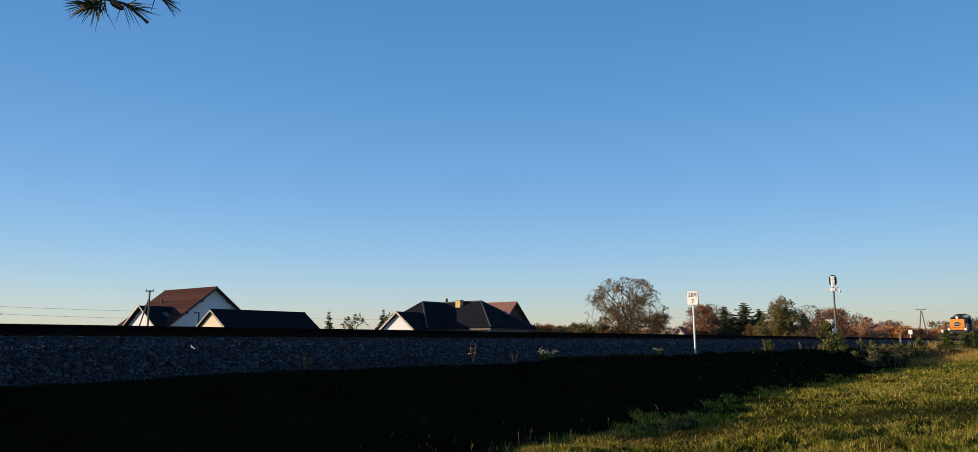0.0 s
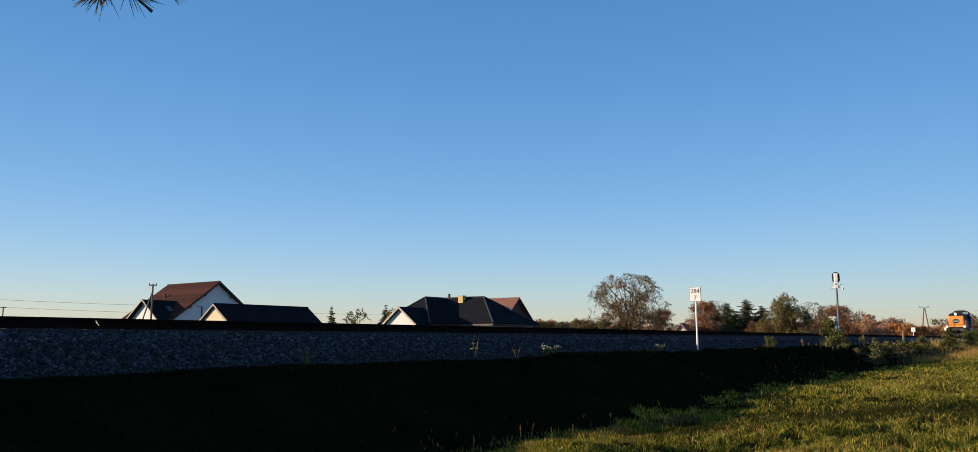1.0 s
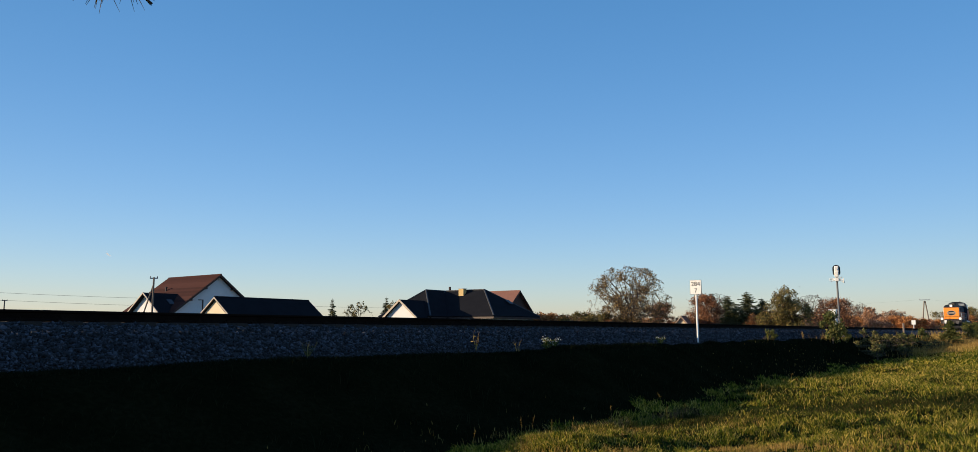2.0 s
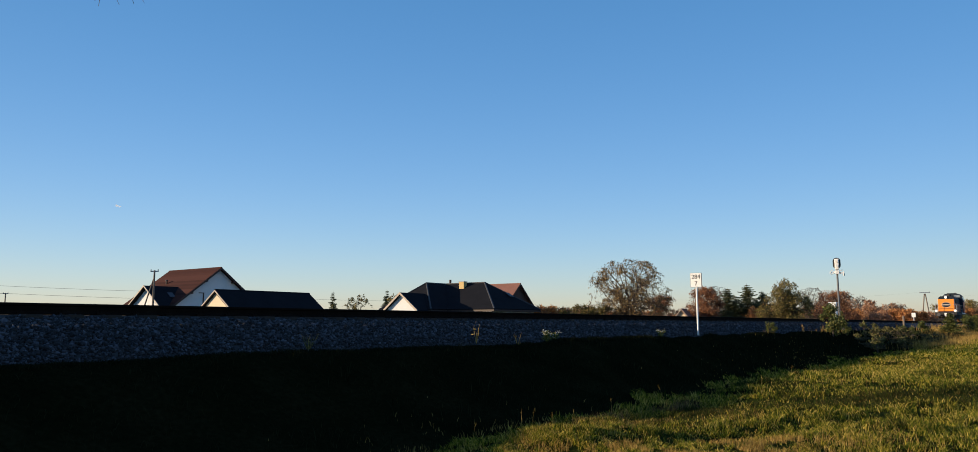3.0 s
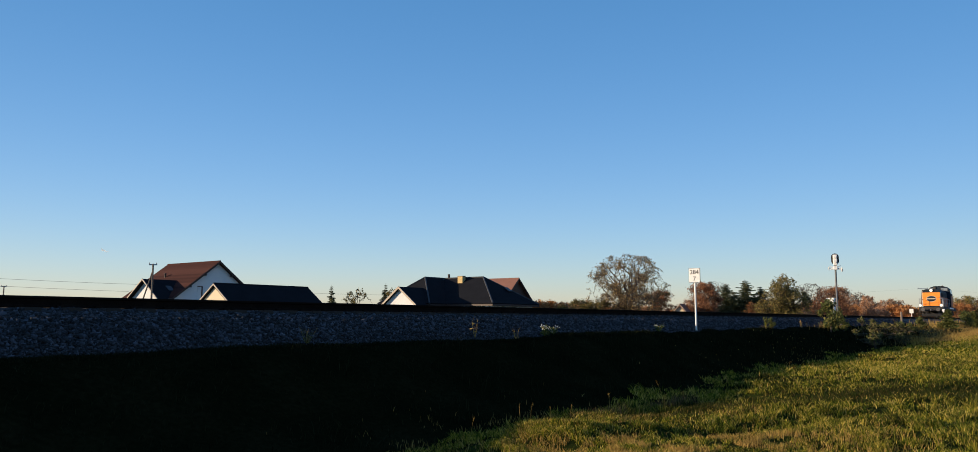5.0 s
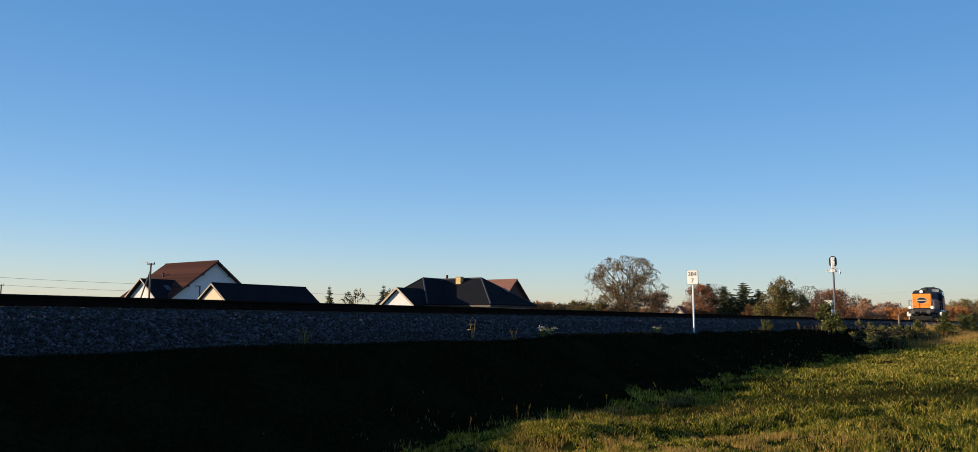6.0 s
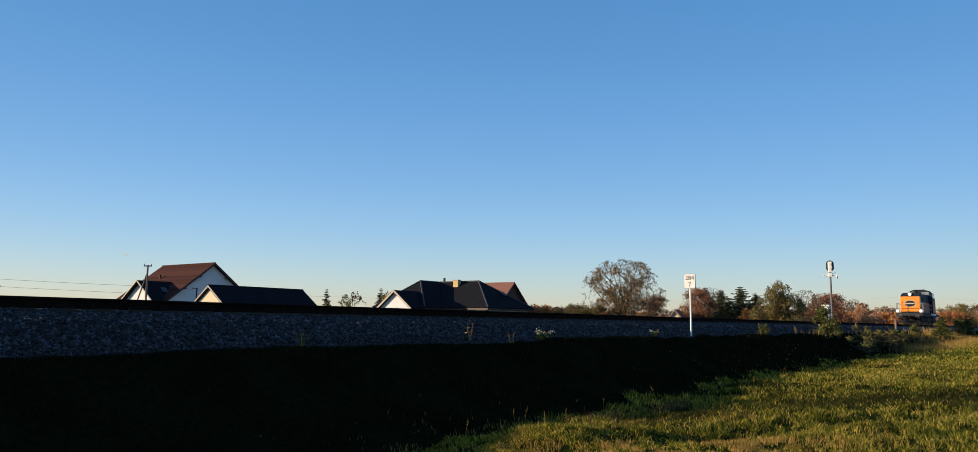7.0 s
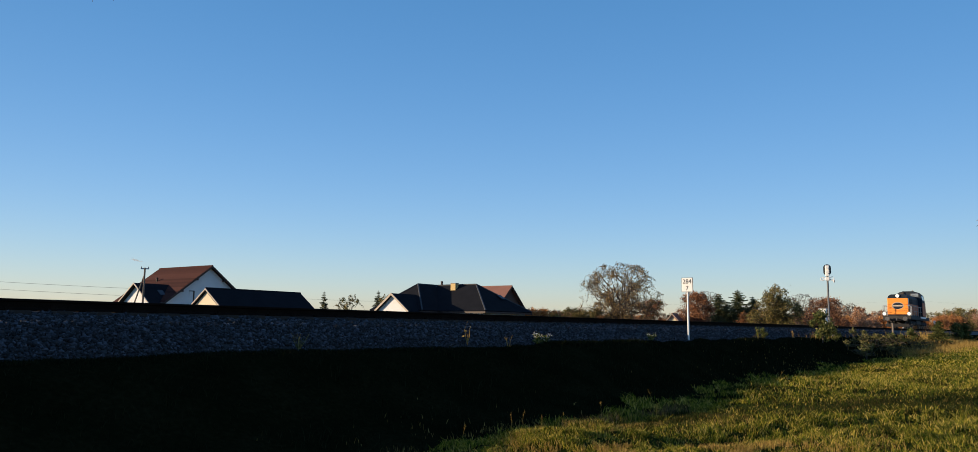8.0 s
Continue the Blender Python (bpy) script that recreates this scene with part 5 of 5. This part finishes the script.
def build_pine():
    """The pine that stands beside the camera, out of view; only the tips of two low twigs hang into it."""
    rng = np.random.default_rng(3)
    tx, ty = -1.7, 1.3
    t = thing("pine_tree", pose(tx, ty, 0), "pine tree with drooping long-needled twigs and a small cone", "tree")
    tr = rod(bmesh.new(), (0, 0, -0.1), (0, 0, 5), 0.15, 0.11, 10)
    rod(tr, (0, 0, 5), (0.1, 0, 9.5), 0.11, 0.03, 8)
    pts = []
    for k in range(46):
        z = 4.6 + 4.7 * k / 45
        a, l = 2.4 * k, 2.6 * (1 - (z - 4.6) / 6.0) + 0.3
        tip = np.array((math.cos(a) * l, math.sin(a) * l, z + 0.25 * l))
        rod(tr, (0, 0, z), tip, 0.025, 0.01, 5)
        u = 0.35 + 0.65 * rng.random((150, 1))
        pts.append(np.array((0, 0, z)) * (1 - u) + tip * u + rng.normal(0, 0.14, (150, 3)))
    part("trunk", tr, BARK, t)
    v, f = quads_cloud(np.concatenate(pts), 0.13, rng)
    ob = new("crown", raw_mesh("crown", v, f, PINE))
    ob.parent = t
    # low twigs, one with a cone
    def twig(name, place, turn, path, tufts, cone):
        b = bmesh.new()
        for i, (p, q) in enumerate(zip(path, path[1:])):
            k = 1 - i / (len(path) - 0.6)
            rod(b, p, q, 0.0015 + 0.005 * k, 0.0012 + 0.004 * k, 8)
        tw = part(name, b, BARK, t, m=pose(-tx, -ty, 0) @ pose(*place, 0, 0, turn))
        for p, d, n, ln in tufts:
            b2_ = bmesh.new()
            needle_tuft(b2_, p, d, n, ln, rng)
            part("needles", b2_, PINE, tw)
        if cone:
            c = bmesh.new()
            for i in range(9):
                f = i / 8
                rr = 0.006 * math.sin(0.4 + 2.5 * f) + 0.001
                for k in range(8):
                    a = k * math.pi / 4 + i * 0.4
                    box(c, (0.006 + 0.016 * f + math.cos(a) * rr, math.sin(a) * rr, 0.016 - 0.014 * f), (0.006, 0.006, 0.003), 0.001, rz=math.degrees(a), ry=25)
            part("cone", c, CONE, tw, "small brown pine cone")

    twig("low_twig", (0.787, 1.513, 2.194), -54, [(-1.25, 1.95, 2.9), (-0.9, 1.2, 1.7), (-0.4, 0.4, 0.62), (-0.12, 0.02, 0.12), (-0.02, 0, 0.025), (0.03, 0, 0.012), (0.08, 0, -0.028)],
         [((-0.03, 0, 0.012), (-1, 0, -0.15), 64, 0.056), ((-0.025, 0, 0.012), (-0.5, 0, -0.75), 40, 0.031), ((-0.01, 0, 0.015), (0.1, 0, -1), 14, 0.034), ((0.035, 0, 0.008), (1, 0.1, -0.45), 26, 0.052), ((0.10, 0, 0.026), (0.5, 0, -0.4), 16, 0.046), ((0.0, 0, 0.03), (0, 0, 1), 30, 0.05), ((-0.12, 0.02, 0.12), (-0.3, 0, 0.3), 30, 0.05)], True)
    twig("low_twig", (2.0, 0.10, 1.745), -54, [(-1.0, -2.2, 2.9), (0.2, -0.6, 1.2), (0.14, -0.05, 0.3), (0.04, 0, 0.05), (0.015, 0, 0.01)],
         [((0.015, 0, 0.01), (-0.3, 0, -0.6), 8, 0.03)], False)


build_pine()


# ---- airborne seed ----
def build_seed():
    t = thing("seed_fluff", pose(3.0, 5.0, 1.0), "tiny white seed fluff drifting through the air", "seed")
    rng = np.random.default_rng(8)
    bm = bmesh.new()
    for k in range(9):
        u, z = 0.05 * rng.random() + 0.014, rng.normal(0, 0.003)
        box(bm, (rng.normal(0, 0.02), 0, z), (2 * u, 0.0004, 0.0013), 0, ry=rng.normal(0, 5))
    part("filaments", bm, FLUFF, t)
    part("seed_grain", rod(bmesh.new(), (-0.004, 0, 0), (0.004, 0, 0), 0.0012, 0.0006, 6), FLUFF, t)
    return t


seed_fluff = build_seed()


# ---- ballast stones ----
def build_stones():
    rng = np.random.default_rng(17)
    t = bmesh.new()
    bmesh.ops.create_cube(t, size=0.8)
    bmesh.ops.triangulate(t, faces=t.faces[:])
    base = np.array([v.co for v in t.verts])
    tri = np.array([[v.index for v in f.verts] for f in t.faces])
    t.free()
    n = 52000
    x = 2.0 + 78 * rng.random(n) ** 1.9
    s = (0.05 * patches(x, x * 0, 0.6, 9) - 0.03 + 0.97 * rng.random(n)).clip(0, 1)
    prof_s = np.array([0, 0.66, 0.93, 1.0])
    y = np.interp(s, prof_s, [10.2, 11.3, 11.95, 12.35])
    z = np.interp(s, prof_s, [0.99, 1.47, 1.585, 1.655])
    size = rng.uniform(0.024, 0.062, n) * (1 + x / 110) * np.interp(s, [0, 0.16, 0.3], [0.5, 0.7, 1.0])
    shape = rng.uniform(0.35, 1.45, (n, 1, 3))
    jag = 1 + rng.normal(0, 0.28, (n, len(base), 3))
    v = base[None] * jag * shape * size[:, None, None]
    a = rng.uniform(0, 6.283, n)
    b = rng.uniform(-1.5, 1.5, n)
    ca, sa, cb, sb = np.cos(a), np.sin(a), np.cos(b), np.sin(b)
    vx = v[..., 0] * ca[:, None] - v[..., 1] * sa[:, None]
    vy = v[..., 0] * sa[:, None] + v[..., 1] * ca[:, None]
    vz = v[..., 2]
    v = np.stack([vx, vy * cb[:, None] - vz * sb[:, None], vy * sb[:, None] + vz * cb[:, None]], -1)
    c = np.column_stack([x, y, z + 0.006])
    near = np.zeros(n, bool)
    near[np.argsort(np.abs(x - 6.2) + 2 * np.abs(y - 10.9))[:300]] = True
    far = ~near
    allv = (v + c[:, None])[far].reshape(-1, 3)
    k = np.arange(far.sum())[:, None, None] * len(base)
    bed = bpy.data.objects["ballast_bed"]
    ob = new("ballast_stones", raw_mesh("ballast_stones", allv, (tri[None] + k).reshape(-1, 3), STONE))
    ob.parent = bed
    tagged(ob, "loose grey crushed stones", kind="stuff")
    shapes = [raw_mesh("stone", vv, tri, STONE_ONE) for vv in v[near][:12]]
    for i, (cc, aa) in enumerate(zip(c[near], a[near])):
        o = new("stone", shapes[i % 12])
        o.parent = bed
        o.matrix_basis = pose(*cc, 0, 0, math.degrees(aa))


build_stones()


def motions():
    """The locomotive rolls towards the camera at about 7.3 m/s; its wheels turn with it."""
    start, speed = 154.7, 7.28
    walk(loco, [(t, pose(start - speed * t, TRACK_Y, RAIL_Z, 0, 0, 180)) for t in (0.0, 2.0, 4.0, 6.0, 8.0)])
    walk(seed_fluff, [
        (0.0, pose(3.610, 5.380, 1.500, 0, -10, 72)),
        (1.0, pose(3.150, 5.970, 1.630, 0, -20, 76)),
        (3.0, pose(3.140, 5.780, 2.410, 0, -12, 84)),
        (3.5, pose(3.170, 5.780, 2.250, 0, -12, 84)),
        (4.0, pose(3.070, 5.910, 2.270, 0, -12, 88)),
        (4.5, pose(3.050, 5.970, 2.150, 0, -12, 88)),
        (6.0, pose(3.330, 5.640, 1.930, 0, -12, 96)),
        (6.5, pose(3.250, 5.750, 2.000, 0, -12, 96)),
        (8.0, pose(3.320, 5.670, 1.980, 0, -12, 104))])
    for w, ax in wheelsets:
        walk(w, [(k * 0.1, pose(ax, 0, 0.5) @ pose(0, 0, 0, 0, math.degrees(speed * 0.1 * k / 0.5))) for k in range(81)])


motions()
